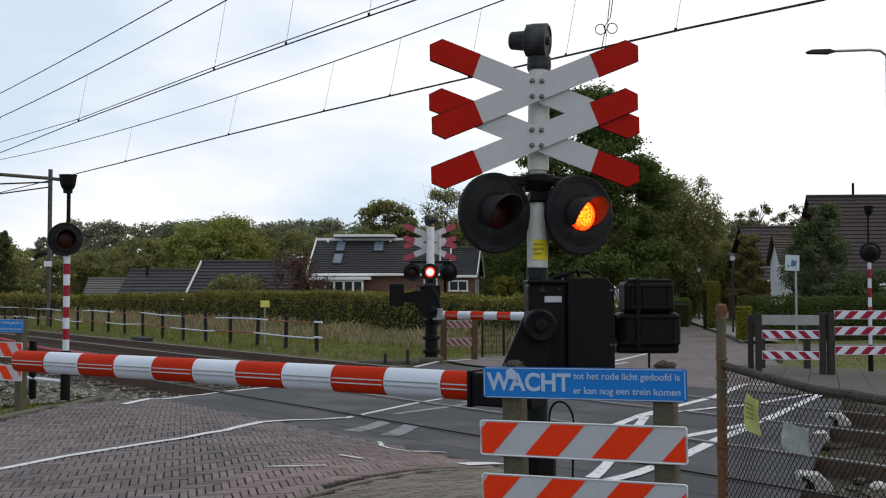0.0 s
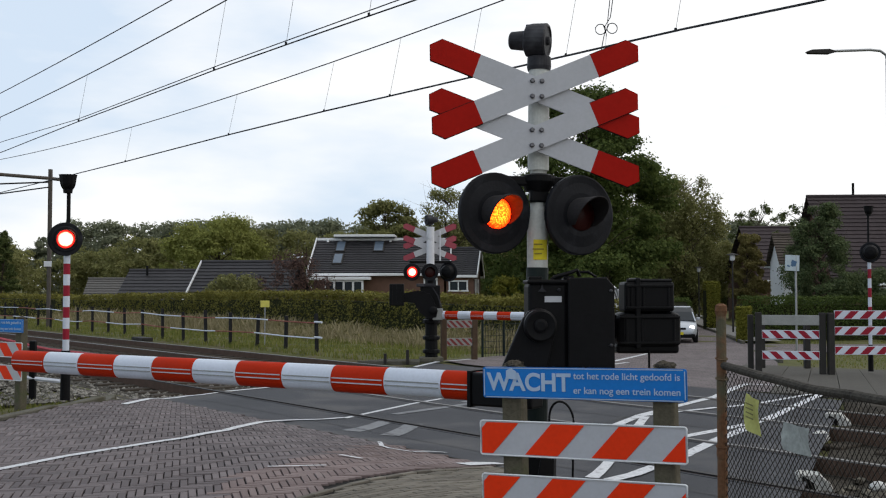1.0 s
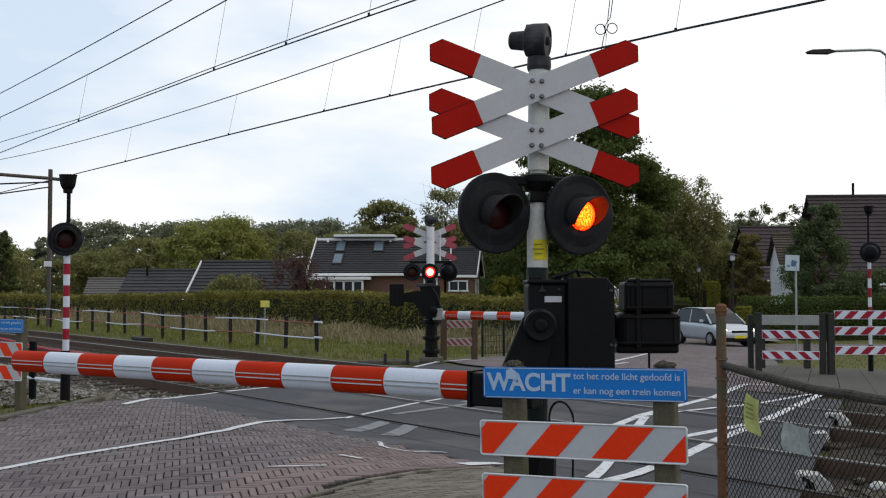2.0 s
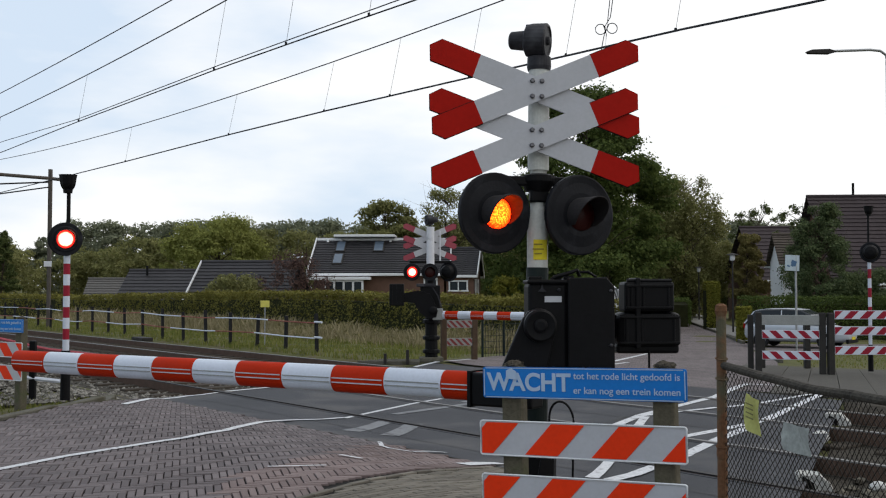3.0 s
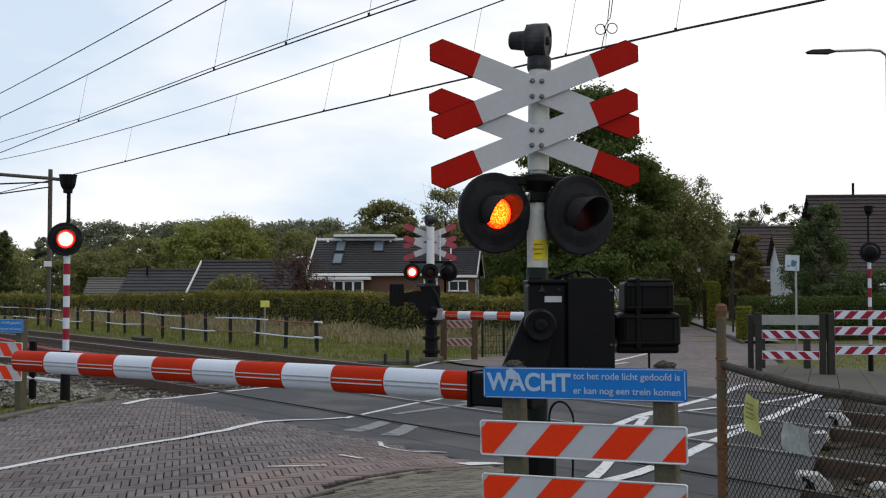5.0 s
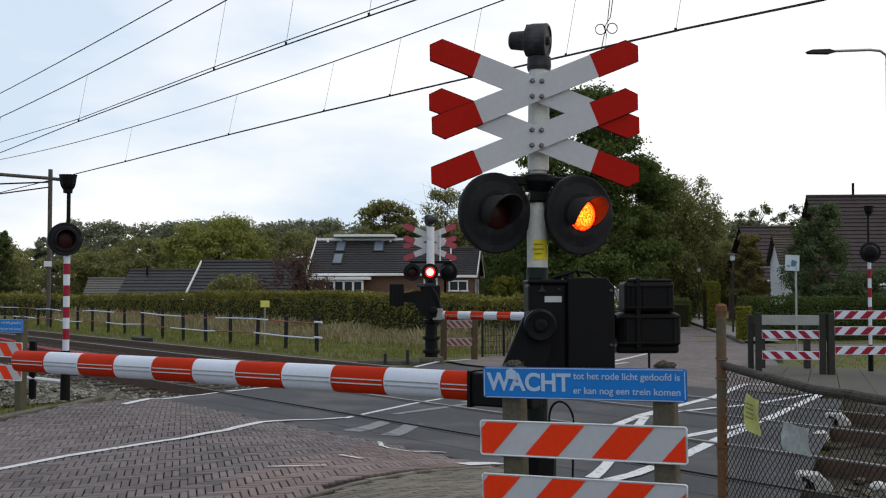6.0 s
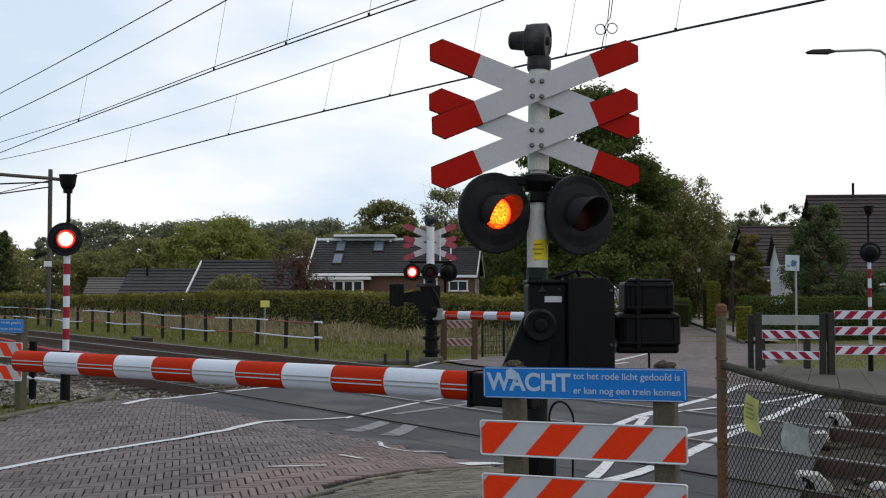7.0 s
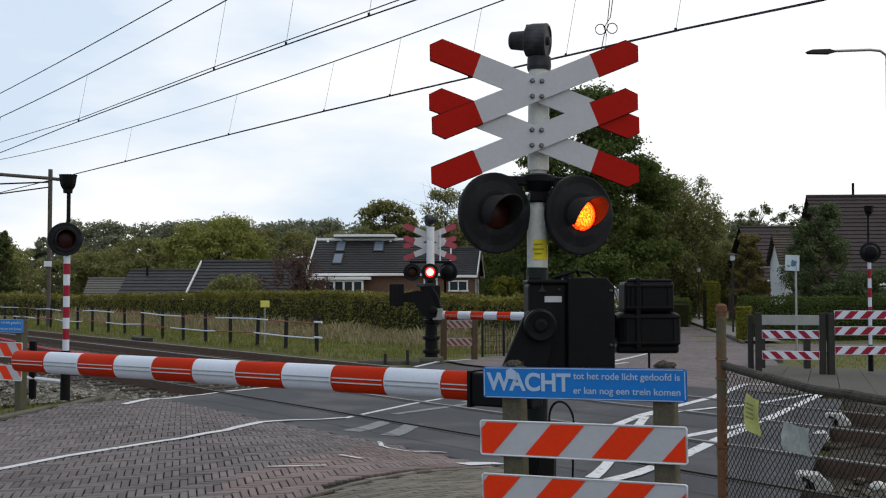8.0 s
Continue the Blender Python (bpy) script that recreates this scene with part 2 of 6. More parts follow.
M_LEAF_YELLOW = island_mat("leaf_yellow_green", (0.12, 0.13, 0.02), (0.23, 0.215, 0.04), trans=0.4)
M_LEAF_RUSSET = island_mat("leaf_russet", (0.07, 0.045, 0.040), (0.14, 0.085, 0.07), trans=0.35)
# distance haze is mixed into this colour: paler and greyer than nearer leaves
M_LEAF_HAZED = island_mat("hazed_far_leaf", (0.15, 0.165, 0.11), (0.22, 0.235, 0.15), trans=0.35)
M_HEDGE = island_mat("hedge_leaf", (0.115, 0.112, 0.026), (0.22, 0.20, 0.052), trans=0.35)
M_HEDGE_TOP = island_mat("hedge_clipped", (0.045, 0.07, 0.016), (0.085, 0.115, 0.03), trans=0.35)
M_DRYGRASS = island_mat("dry_grass", (0.15, 0.135, 0.062), (0.34, 0.29, 0.18), trans=0.3)
M_WEED = island_mat("weed_leaves", (0.10, 0.105, 0.035), (0.26, 0.215, 0.11), trans=0.35)
M_LEAF_LIGHT = island_mat("leaf_light_green", (0.16, 0.18, 0.045), (0.28, 0.29, 0.085), trans=0.4)
M_LEAF_BROWN = island_mat("leaf_brown_olive", (0.12, 0.105, 0.036), (0.22, 0.185, 0.07), trans=0.4)
M_LARCH = island_mat("larch_needles", (0.055, 0.08, 0.036), (0.13, 0.16, 0.072), trans=0.35)
M_FOOTWAY = mat("pale_footway", (0.19, 0.185, 0.175), 0.9, var=0.2, scale=1.5, bump=0.3)
M_TWIG = mat("bare_twigs", (0.045, 0.032, 0.030), 0.95, var=0.3)
M_GRASS = island_mat("grass_blades", (0.10, 0.125, 0.024), (0.21, 0.205, 0.065), trans=0.3)


# ---- mesh helpers ----
def thing(name, label, category, m=None, group="", kind=""):
    ob = tagged(new(name), label, category, group, kind)
    if m is not None:
        ob.matrix_world = m
    return ob


def mesh_of(name, bm, material, smooth=False):
    me = bpy.data.meshes.new(name)
    bm.to_mesh(me)
    bm.free()
    me.materials.append(material)
    if smooth:
        for p in me.polygons:
            p.use_smooth = True
    return me


def part(name, bm, material, parent=None, label="", smooth=False):
    ob = new(name, mesh_of(name, bm, material, smooth))
    ob.parent = parent
    return tagged(ob, label)


def box(bm, sx, sy, sz, m=None, bevel=0.0):
    r = bmesh.ops.create_cube(bm, size=1.0, matrix=(m or Matrix()) @ Matrix.Diagonal((sx, sy, sz, 1)))
    if bevel:
        es = list({e for v in r["verts"] for e in v.link_edges})
        bmesh.ops.bevel(bm, geom=es, offset=bevel, segments=2, affect="EDGES", profile=0.5)
    return bm


def cyl(bm, r1, r2, depth, m=None, seg=20, caps=True):
    bmesh.ops.create_cone(bm, cap_ends=caps, segments=seg, radius1=r1, radius2=r2, depth=depth, matrix=m or Matrix())
    return bm


def lathe(bm, profile, m=None, seg=28):
    """Turns (radius, height) pairs about z."""
    m = m or Matrix()
    rings = []
    for r, z in profile:
        rings.append([bm.verts.new(m @ Vector((r * math.cos(2 * math.pi * i / seg), r * math.sin(2 * math.pi * i / seg), z))) for i in range(seg)])
    for a, b in zip(rings, rings[1:]):
        for i in range(seg):
            j = (i + 1) % seg
            bm.faces.new((a[i], a[j], b[j], b[i]))
    bm.faces.new(rings[0][::-1])
    bm.faces.new(rings[-1])
    return bm


def tube(bm, pts, r, seg=8):
    """A round bar along points."""
    pts = [Vector(p) for p in pts]
    rings = []
    for i, p in enumerate(pts):
        d = (pts[min(i + 1, len(pts) - 1)] - pts[max(i - 1, 0)]).normalized()
        side = d.cross(Vector((0, 0, 1)))
        side = side.normalized() if side.length > 1e-3 else Vector((1, 0, 0))
        up = side.cross(d)
        rr = r[i] if isinstance(r, (list, tuple)) else r
        rings.append([bm.verts.new(p + rr * (side * math.cos(2 * math.pi * k / seg) + up * math.sin(2 * math.pi * k / seg))) for k in range(seg)])
    for a, b in zip(rings, rings[1:]):
        for i in range(seg):
            j = (i + 1) % seg
            bm.faces.new((a[i], a[j], b[j], b[i]))
    bm.faces.new(rings[0][::-1])
    bm.faces.new(rings[-1])
    return bm


def prism(bm, outline, depth, m=None):
    """A flat outline in x, z pushed back along y by depth, centred."""
    m = m or Matrix()
    a = [bm.verts.new(m @ Vector((x, -depth / 2, z))) for x, z in outline]
    b = [bm.verts.new(m @ Vector((x, depth / 2, z))) for x, z in outline]
    bm.faces.new(a)
    bm.faces.new(b[::-1])
    for i in range(len(a)):
        j = (i + 1) % len(a)
        bm.faces.new((a[i], b[i], b[j], a[j]))
    bmesh.ops.recalc_face_normals(bm, faces=bm.faces)
    return bm


def quads(name, centers, size, material, parent=None, label="", out=None, seed=1, kind=""):
    """Many small leaf-shaped faces at the given centres."""
    rng = np.random.default_rng(seed)
    c = np.asarray(centers)
    n = len(c)
    w = rng.normal(size=(n, 3)) * 0.75
    if out is not None:
        w = w + np.asarray(out) * 1.1 + np.array([0, 0, 0.45])
    u = np.cross(w, rng.normal(size=(n, 3)))
    u /= np.linalg.norm(u, axis=1)[:, None]
    v = np.cross(w, u)
    v /= np.linalg.norm(v, axis=1)[:, None]
    s = (size * rng.uniform(0.6, 1.4, n))[:, None]
    verts = np.stack([c - u * s, c + v * s * 0.55, c + u * s, c - v * s * 0.55], 1).reshape(-1, 3)
    me = bpy.data.meshes.new(name)
    me.from_pydata(verts.tolist(), [], np.arange(4 * n).reshape(-1, 4).tolist())
    me.materials.append(material)
    ob = new(name, me)
    ob.parent = parent
    return tagged(ob, label, kind=kind)


# ---- plan: the track runs along T, N points across it to the far side ----
TH = radians(38.58)
TX, TY = -math.sin(TH), math.cos(TH)
NX, NY = math.cos(TH), math.sin(TH)
RAILS = (7.15, 8.65, 10.57, 12.07)


def sn(s, n, z=0.0):
    return Vector((TX * s + NX * n, TY * s + NY * n, z))


def ease(a, b, v):
    t = min(max((v - a) / (b - a), 0), 1)
    return t * t * (3 - 2 * t)


def ground_z(x, y):
    n = NX * x + NY * y
    if n < 10:
        return 0.28 * (1 - ease(3.6, 6.9, n))
    return -0.034 * min(max(n - 14, 0), 20) - 0.05 * ease(34, 60, n)


# ---- ground ----
def strip(name, ns, left, right, off, material, label="", cols=6, kind="structure", parent=None, thick=0.0):
    """A sheet laid over the ground between two edges given as s for each n."""
    bm = bmesh.new()
    rows = []
    for n in ns:
        a, b = left(n), right(n)
        row = []
        for i in range(cols + 1):
            p = sn(a + (b - a) * i / cols, n)
            row.append(bm.verts.new((p.x, p.y, ground_z(p.x, p.y) + off)))
        rows.append(row)
    for r0, r1 in zip(rows, rows[1:]):
        for i in range(cols):
            bm.faces.new((r0[i], r0[i + 1], r1[i + 1], r1[i]))
    bmesh.ops.recalc_face_normals(bm, faces=bm.faces)
    ob = part(name, bm, material, parent)
    return tagged(ob, label, "", "", kind)


def interp(table):
    xs, ys = zip(*table)
    return lambda v: float(np.interp(v, xs, ys))


S_LEFT = interp([(-8, -1), (0, 7.5), (2.97, 10.55), (4.9, 12.5), (6.34, 14.0), (8.06, 14.5), (12.7, 16.7), (13.4, 17.1)])
S_RIGHT = interp([(5.5, 3.7), (7.4, 4.7), (14.3, 8.4), (20, 9.4)])


def axis_steps(lo, hi, fine_lo, fine_hi, step):
    vals = list(np.arange(fine_lo, fine_hi, step))
    v, d = fine_lo, step
    while v > lo:
        d *= 1.5
        v -= d
        vals.insert(0, v)
    v, d = fine_hi, step
    while v < hi:
        vals.append(v)
        d *= 1.5
        v += d
    return vals


def build_ground():
    bm = bmesh.new()
    S, N = axis_steps(-1500, 2500, -10, 60, 0.8), axis_steps(-800, 3000, -3, 40, 0.6)
    grid = []
    for n in N:
        row = []
        for s in S:
            p = sn(s, n)
            z = ground_z(p.x, p.y) - 0.04
            if n > 13.6 and s > 20:
                z += 0.10 * noise.noise(p * 0.6)
            if 5.9 < n < 13.4:
                z -= 0.12
            row.append(bm.verts.new((p.x, p.y, z)))
        grid.append(row)
    for a, b in zip(grid, grid[1:]):
        for i in range(len(S) - 1):
            bm.faces.new((a[i], a[i + 1], b[i + 1], b[i]))
    bmesh.ops.recalc_face_normals(bm, faces=bm.faces)
    tagged(part("ground", bm, M_EARTH, smooth=True), "grassy verge and soil round the level crossing", "", "", "structure")


build_ground()
lin = np.linspace
M_NEARROAD = brick_mat("brick_road_behind", (0.108, 0.095, 0.098), (0.165, 0.144, 0.146), (0.03, 0.027, 0.026), 14, 0.208, 0.052)
strip("road_behind", lin(-8, -0.95, 30), S_LEFT, lambda n: -6.0, 0.012, M_NEARROAD, "brick-paved road behind the viewpoint", 12)
road_near = strip("road_near", lin(-0.95, 5.8, 50), S_LEFT, lambda n: -6.0, 0.0, M_MORTAR, "brick-paved road with sandy joints", 12)
crossing = strip("road_crossing", lin(5.8, 13.4, 60), S_LEFT, S_RIGHT, 0.004, M_ASPHALT, "dark asphalt surface of the level crossing", 6)


def world_strip(name, ys, left, right, off, material, label, cols=6):
    bm = bmesh.new()
    rows = []
    for y in ys:
        a, b = left(y), right(y)
        rows.append([bm.verts.new((a + (b - a) * i / cols, y, ground_z(a + (b - a) * i / cols, y) + off)) for i in range(cols + 1)])
    for r0, r1 in zip(rows, rows[1:]):
        for i in range(cols):
            bm.faces.new((r0[i], r0[i + 1], r1[i + 1], r1[i]))
    bmesh.ops.recalc_face_normals(bm, faces=bm.faces)
    return tagged(part(name, bm, material), label, "", "", "structure")


road_far = world_strip("road_far", lin(15.0, 92, 60), interp([(15, 6.0), (16.5, 3.7), (22.6, -0.25), (23, 0.2), (27, 1.8), (34, 4), (42, 6), (60, 9), (80, 13), (92, 15)]),
                       interp([(15, 6.1), (20.5, 6.6), (27, 8.6), (36, 10.6), (41, 12.1), (52.7, 13.8), (74, 17), (92, 20)]), 0.0, M_FARROAD, "brick road leading away between the trees")
side_street = world_strip("road_side", lin(36, 42, 8), lambda y: 9.0, lambda y: 70.0, 0.006, M_FARROAD, "brick side street behind the fences", 20)


far_footway = world_strip("footway_far", lin(43, 90, 30), interp([(43, 12.45), (52.7, 13.95), (74, 17.15), (90, 20.1)]), interp([(43, 13.9), (52.7, 15.5), (74, 18.9), (90, 22)]), 0.09, M_FOOTWAY, "grey slab footway beside the far road")


# kerbs as rows of stones
def kerb_line(name, pts, label, w=0.12, h=0.12):
    holder = thing(name, label, "kerb", kind="structure")
    pts = [Vector((x, y, 0)) for x, y in pts]
    me = None
    for a, b in zip(pts, pts[1:]):
        d = b - a
        k = max(1, round(d.length / 1.0))
        for i in range(k):
            if me is None:
                bm = box(bmesh.new(), 0.99, w, h + 0.15, bevel=0.012)
                me = mesh_of("kerb_stone", bm, M_KERB)
            p = a + d * ((i + 0.5) / k)
            o = new("kerb_stone", me)
            o.parent = holder
            o.matrix_local = pose(p.x, p.y, ground_z(p.x, p.y) + h / 2 - 0.075, 0, 0, math.degrees(math.atan2(d.y, d.x))) @ Matrix.Diagonal((d.length / k, 1, 1, 1))
    return holder


kerb_line("kerb_near", [(-4.6, 8.2), (-4.3, 10.1), (-4.0, 12.3), (-4.1, 13.0)], "low grey concrete kerb along the brick road", h=0.035)
kerb_line("kerb_far", [(8.7, 27), (10.6, 34.5)], "grey concrete kerb of the far road")
kerb_line("kerb_bend", [(12.1, 42.2), (13.8, 52.7), (17, 74), (20, 90)], "grey concrete kerb bending away with the road")


# ---- road paint ----
LAID = []


def line(name, a, b, w, material=M_PAINT, label="white painted road line"):
    """A painted bar between two points of the ground, in short lengths."""
    a, b = Vector((*a, 0)), Vector((*b, 0))
    d = (b - a).normalized()
    side = Vector((-d.y, d.x, 0)) * w / 2
    LAID.append(name)
    lift = 0.0011 * (len(LAID) % 7)
    bm = bmesh.new()
    k = max(2, int((b - a).length / 0.35))
    prev = None
    rng = random.Random(int(a.x * 100) + int(b.y * 10))
    for i in range(k + 1):
        p = a + (b - a) * i / k
        q = [p + side * rng.uniform(0.9, 1.1), p - side * rng.uniform(0.9, 1.1)]
        off = 0.022 if NX * p.x + NY * p.y < 5.8 else 0.008
        cur = [bm.verts.new((v.x, v.y, ground_z(v.x, v.y) + off + lift)) for v in q]
        if prev:
            bm.faces.new((prev[0], prev[1], cur[1], cur[0]))
        prev = cur
    bmesh.ops.recalc_face_normals(bm, faces=bm.faces)
    for f in bm.faces:
        if f.normal.z < 0:
            f.normal_flip()
    return tagged(part(name, bm, material), label, "", "", "structure")


def polyline(name, pts, w, material=M_PAINT, label="white painted road line"):
    for a, b in zip(pts, pts[1:]):
        line(name, a, b, w, material, label)


polyline("road_line", [(-3.25, 6.9), (-2.82, 7.84), (-2.16, 8.85), (-1.98, 9.61), (-1.92, 11.08), (-1.71, 12.05), (-1.17, 12.54), (-0.45, 14.02), (0.13, 14.98), (0.38, 15.3)], 0.072)
polyline("road_edge_line", [(-3.61, 11.9), (-3.78, 13.55), (-3.64, 14.92), (-3.34, 15.55)], 0.072)
polyline("road_edge_line", [(-3.25, 15.72), (-2.5, 16.6)], 0.10)
polyline("curved_marking", [(-0.6, 9.98), (-0.55, 9.5), (-0.47, 9.31), (-0.27, 9.18), (0.03, 9.56)], 0.042, M_PAINT, "worn pale curved road marking")
polyline("scuffed_marking", [(-1.23, 7.38), (-1.03, 7.42), (-0.83, 7.5)], 0.03, M_PAINT, "short worn paint stroke")
polyline("scuffed_marking", [(-0.80, 8.2), (-0.62, 8.05)], 0.045, M_PAINT, "short worn paint stroke")
polyline("scuffed_marking", [(0.16, 8.44), (0.5, 9.0)], 0.14, M_PAINT, "scuffed white paint patch")
for a, b in [((-0.55, 20.7), (-0.1, 22.2)), ((0.15, 22.4), (0.6, 23.4))]:
    line("road_edge_line", a, b, 0.10)
for a, b in [((3.3, 22.0), (4.2, 23.9)), ((3.95, 24.3), (6.8, 32.8))]:
    line("road_line", a, b, 0.12)
polyline("crossing_marking", [(1.18, 8.35), (2.43, 12.64)], 0.105)
polyline("crossing_marking", [(1.31, 8.28), (1.84, 9.13), (2.27, 9.81), (2.76, 10.68), (3.38, 11.67)], 0.125)
polyline("crossing_marking", [(1.95, 11.86), (2.39, 12.76), (3.91, 15.02), (4.98, 17.19)], 0.12)
polyline("crossing_marking", [(2.38, 12.7), (3.55, 13.6), (4.24, 14.13), (5.77, 15.79)], 0.09)
polyline("crossing_marking", [(2.47, 10.92), (2.98, 11.44), (3.75, 12.27), (5.72, 15.67)], 0.12)
polyline("crossing_marking", [(4.98, 17.19), (5.82, 16.74), (5.77, 15.79)], 0.1)
for a, b, w in [((-0.98, 11.15), (-0.66, 12.25), 0.2), ((-0.56, 10.9), (-0.33, 12.0), 0.2), ((-0.6, 12.9), (1.2, 15.1), 0.14), ((0.3, 14.2), (1.6, 16.4), 0.2)]:
    line("worn_marking", a, b, w, M_PAINT_OLD, "worn grey painted road marking")

for n in (6.42, 9.55, 12.85):
    a, b = sn(S_RIGHT(n) + 0.2, n), sn(S_LEFT(n) - 0.2, n)
    line("asphalt_seam", (a.x, a.y), (b.x, b.y), 0.016, M_BLACK, "thin dark seam in the asphalt")
for s in (8.2, 12.1):
    a, b = sn(s, 8.75), sn(s + 0.6, 10.4)
    line("asphalt_seam", (a.x, a.y), (b.x, b.y), 0.014, M_BLACK, "thin dark seam in the asphalt")


# ---- track ----
def build_track():
    holder = thing("railway_track", "two rusty railway tracks with worn bright rail tops", "railway track", kind="structure")
    for n in RAILS:
        for name, w, h, z, m in (("rail", 0.07, 0.13, -0.055, M_RAIL), ("rail_head", 0.062, 0.012, 0.018, M_RAILDARK if n < 7.5 else M_RAILTOP)):
            bm = bmesh.new()
            for s0, s1 in ((-90, 3.0), (3.0, 17.5), (17.5, 40), (40, 300)):
                c = sn((s0 + s1) / 2, n)
                box(bm, s1 - s0, w, h, pose(c.x, c.y, z, 0, 0, math.degrees(math.atan2(TY, TX))))
            part(name, bm, m, holder)
        for k in (-1, 1):
            bm = bmesh.new()
            s0, s1 = S_RIGHT(n), S_LEFT(n) - 0.05
            c = sn((s0 + s1) / 2, n + 0.058 * k)
            box(bm, s1 - s0, 0.045, 0.012, pose(c.x, c.y, 0.003, 0, 0, math.degrees(math.atan2(TY, TX))))
            part("flangeway", bm, M_BLACK if k == 1 else M_ASPHALT, holder)
    me = None
    ang = math.degrees(math.atan2(NY, NX))
    for c_n in (7.9, 11.32):
        for s in list(np.arange(15.6, 48, 0.6)) + list(np.arange(-3.5, 4.6 + (c_n - 7.9) * 0.54, 0.6)):
            if me is None:
                me = mesh_of("sleeper", box(bmesh.new(), 2.5, 0.24, 0.16, bevel=0.02), M_WOOD)
            o = new("sleeper", me)
            o.parent = holder
            p = sn(s, c_n)
            o.matrix_local = pose(p.x, p.y, -0.185, 0, 0, ang)
    for name, s0, s1 in (("ballast_bed_a", 14.2, 300), ("ballast_bed_b", -90, 3.0)):
        bm = bmesh.new()
        prof = [(3.0, 0.26 if s0 > 0 else 0.1), (4.4, 0.25 if s0 > 0 else 0.1), (5.3, 0.06), (6.3, -0.135), (9.6, -0.135), (13.0, -0.135)] + ([(13.7, -0.22)] if s0 > 0 else [(13.4, -0.03), (14.2, -0.03), (15.5, -0.07)])
        a = [bm.verts.new(sn(s0 + (0.9 if n > 8 and s0 > 0 else 0) + (1.5 if n > 9 and s0 > 0 else 0), n, z)) for n, z in prof]
        b = [bm.verts.new(sn(s1 if s0 > 0 else S_RIGHT(n) - 0.03, n, z)) for n, z in prof]
        for i in range(len(prof) - 1):
            bm.faces.new((a[i], a[i + 1], b[i + 1], b[i]))
        bmesh.ops.recalc_face_normals(bm, faces=bm.faces)
        part("ballast_bed", bm, M_BALLASTBED, holder)


build_track()


def stones(name, spots, material, label, seed=3):
    """Loose stones: squashed eight-sided lumps."""
    rng = np.random.default_rng(seed)
    verts, faces = [], []
    base = np.array([(1, 0, 0), (-1, 0, 0), (0, 1, 0), (0, -1, 0), (0, 0, 1), (0, 0, -1), (.7, .7, .3), (-.7, .6, -.2)], float)
    tri = [(0, 6, 4), (6, 2, 4), (2, 1, 4), (1, 3, 4), (3, 0, 4), (6, 0, 5), (2, 6, 5), (1, 2, 5), (3, 1, 5), (0, 3, 5)]
    for x, y, z, r in spots:
        sh = base * rng.uniform(0.65, 1.3, (8, 1)) * r * np.array([1.1, 0.9, 0.75])
        a = rng.uniform(0, 6.28)
        rot = np.array([[math.cos(a), -math.sin(a), 0], [math.sin(a), math.cos(a), 0], [0, 0, 1]])
        k = len(verts)
        verts += (sh @ rot.T + (x, y, z)).tolist()
        faces += [(k + i, k + j, k + l) for i, j, l in tri]
    me = bpy.data.meshes.new(name)
    me.from_pydata(verts, [], faces)
    me.materials.append(material)
    return tagged(new(name, me), label, "stones", "", "stuff")


def ballast_spots():
    rng, out = random.Random(5), []
    for _ in range(14000):
        s, n = 12.0 + 24 * rng.random() ** 1.8, rng.uniform(3.0, 9.5)
        if s < (14.4 + 0.3 * (n - 5.5) if n > 5.6 else S_LEFT(n) + 0.3):
            continue
        p = sn(s, n)
        z = -0.13 + 0.40 * (1 - ease(4.4, 6.3, n))
        out.append((p.x, p.y, z, rng.uniform(0.015, 0.04)))
    far = out
    out = []
    for _ in range(2600):
        s, n = rng.uniform(-3, 5), rng.uniform(5.3, 13.3)
        if s > S_RIGHT(n) - 0.25:
            continue
        p = sn(s, n)
        out.append((p.x, p.y, -0.12, rng.uniform(0.03, 0.06)))
    return far, out


clean_spots, dirty_spots = ballast_spots()
stones("ballast_stones", clean_spots, M_STONE, "pale crushed stone between and beside the rails")
stones("dirty_ballast_stones", dirty_spots, M_STONE_DARK, "dark dirty stones between the rails by the chain-link fence")


# ---- level crossing equipment ----
def lamp_hood(bm, r, long, m):
    """A round visor, long above and short below, with two skins."""
    k, rows = 24, []
    for i in range(k + 1):
        a = radians(-130 + 260 * i / k)
        ln = long * (0.12 + 0.88 * max(0.0, math.cos(a * 0.66)) ** 0.8)
        x, z = math.sin(a), math.cos(a)
        rows.append([bm.verts.new(m @ Vector(v)) for v in ((x * r, 0, z * r), (x * r * 0.97, -ln, z * r * 0.97), (x * (r * 0.97 - 0.005), -ln, z * (r * 0.97 - 0.005)), (x * (r - 0.005), 0, z * (r - 0.005)))])
    for a, b in zip(rows, rows[1:]):
        for i in range(4):
            j = (i + 1) % 4
            bm.faces.new((a[i], a[j], b[j], b[i]))
    bmesh.ops.recalc_face_normals(bm, faces=bm.faces)
    return bm


GLOWS = []


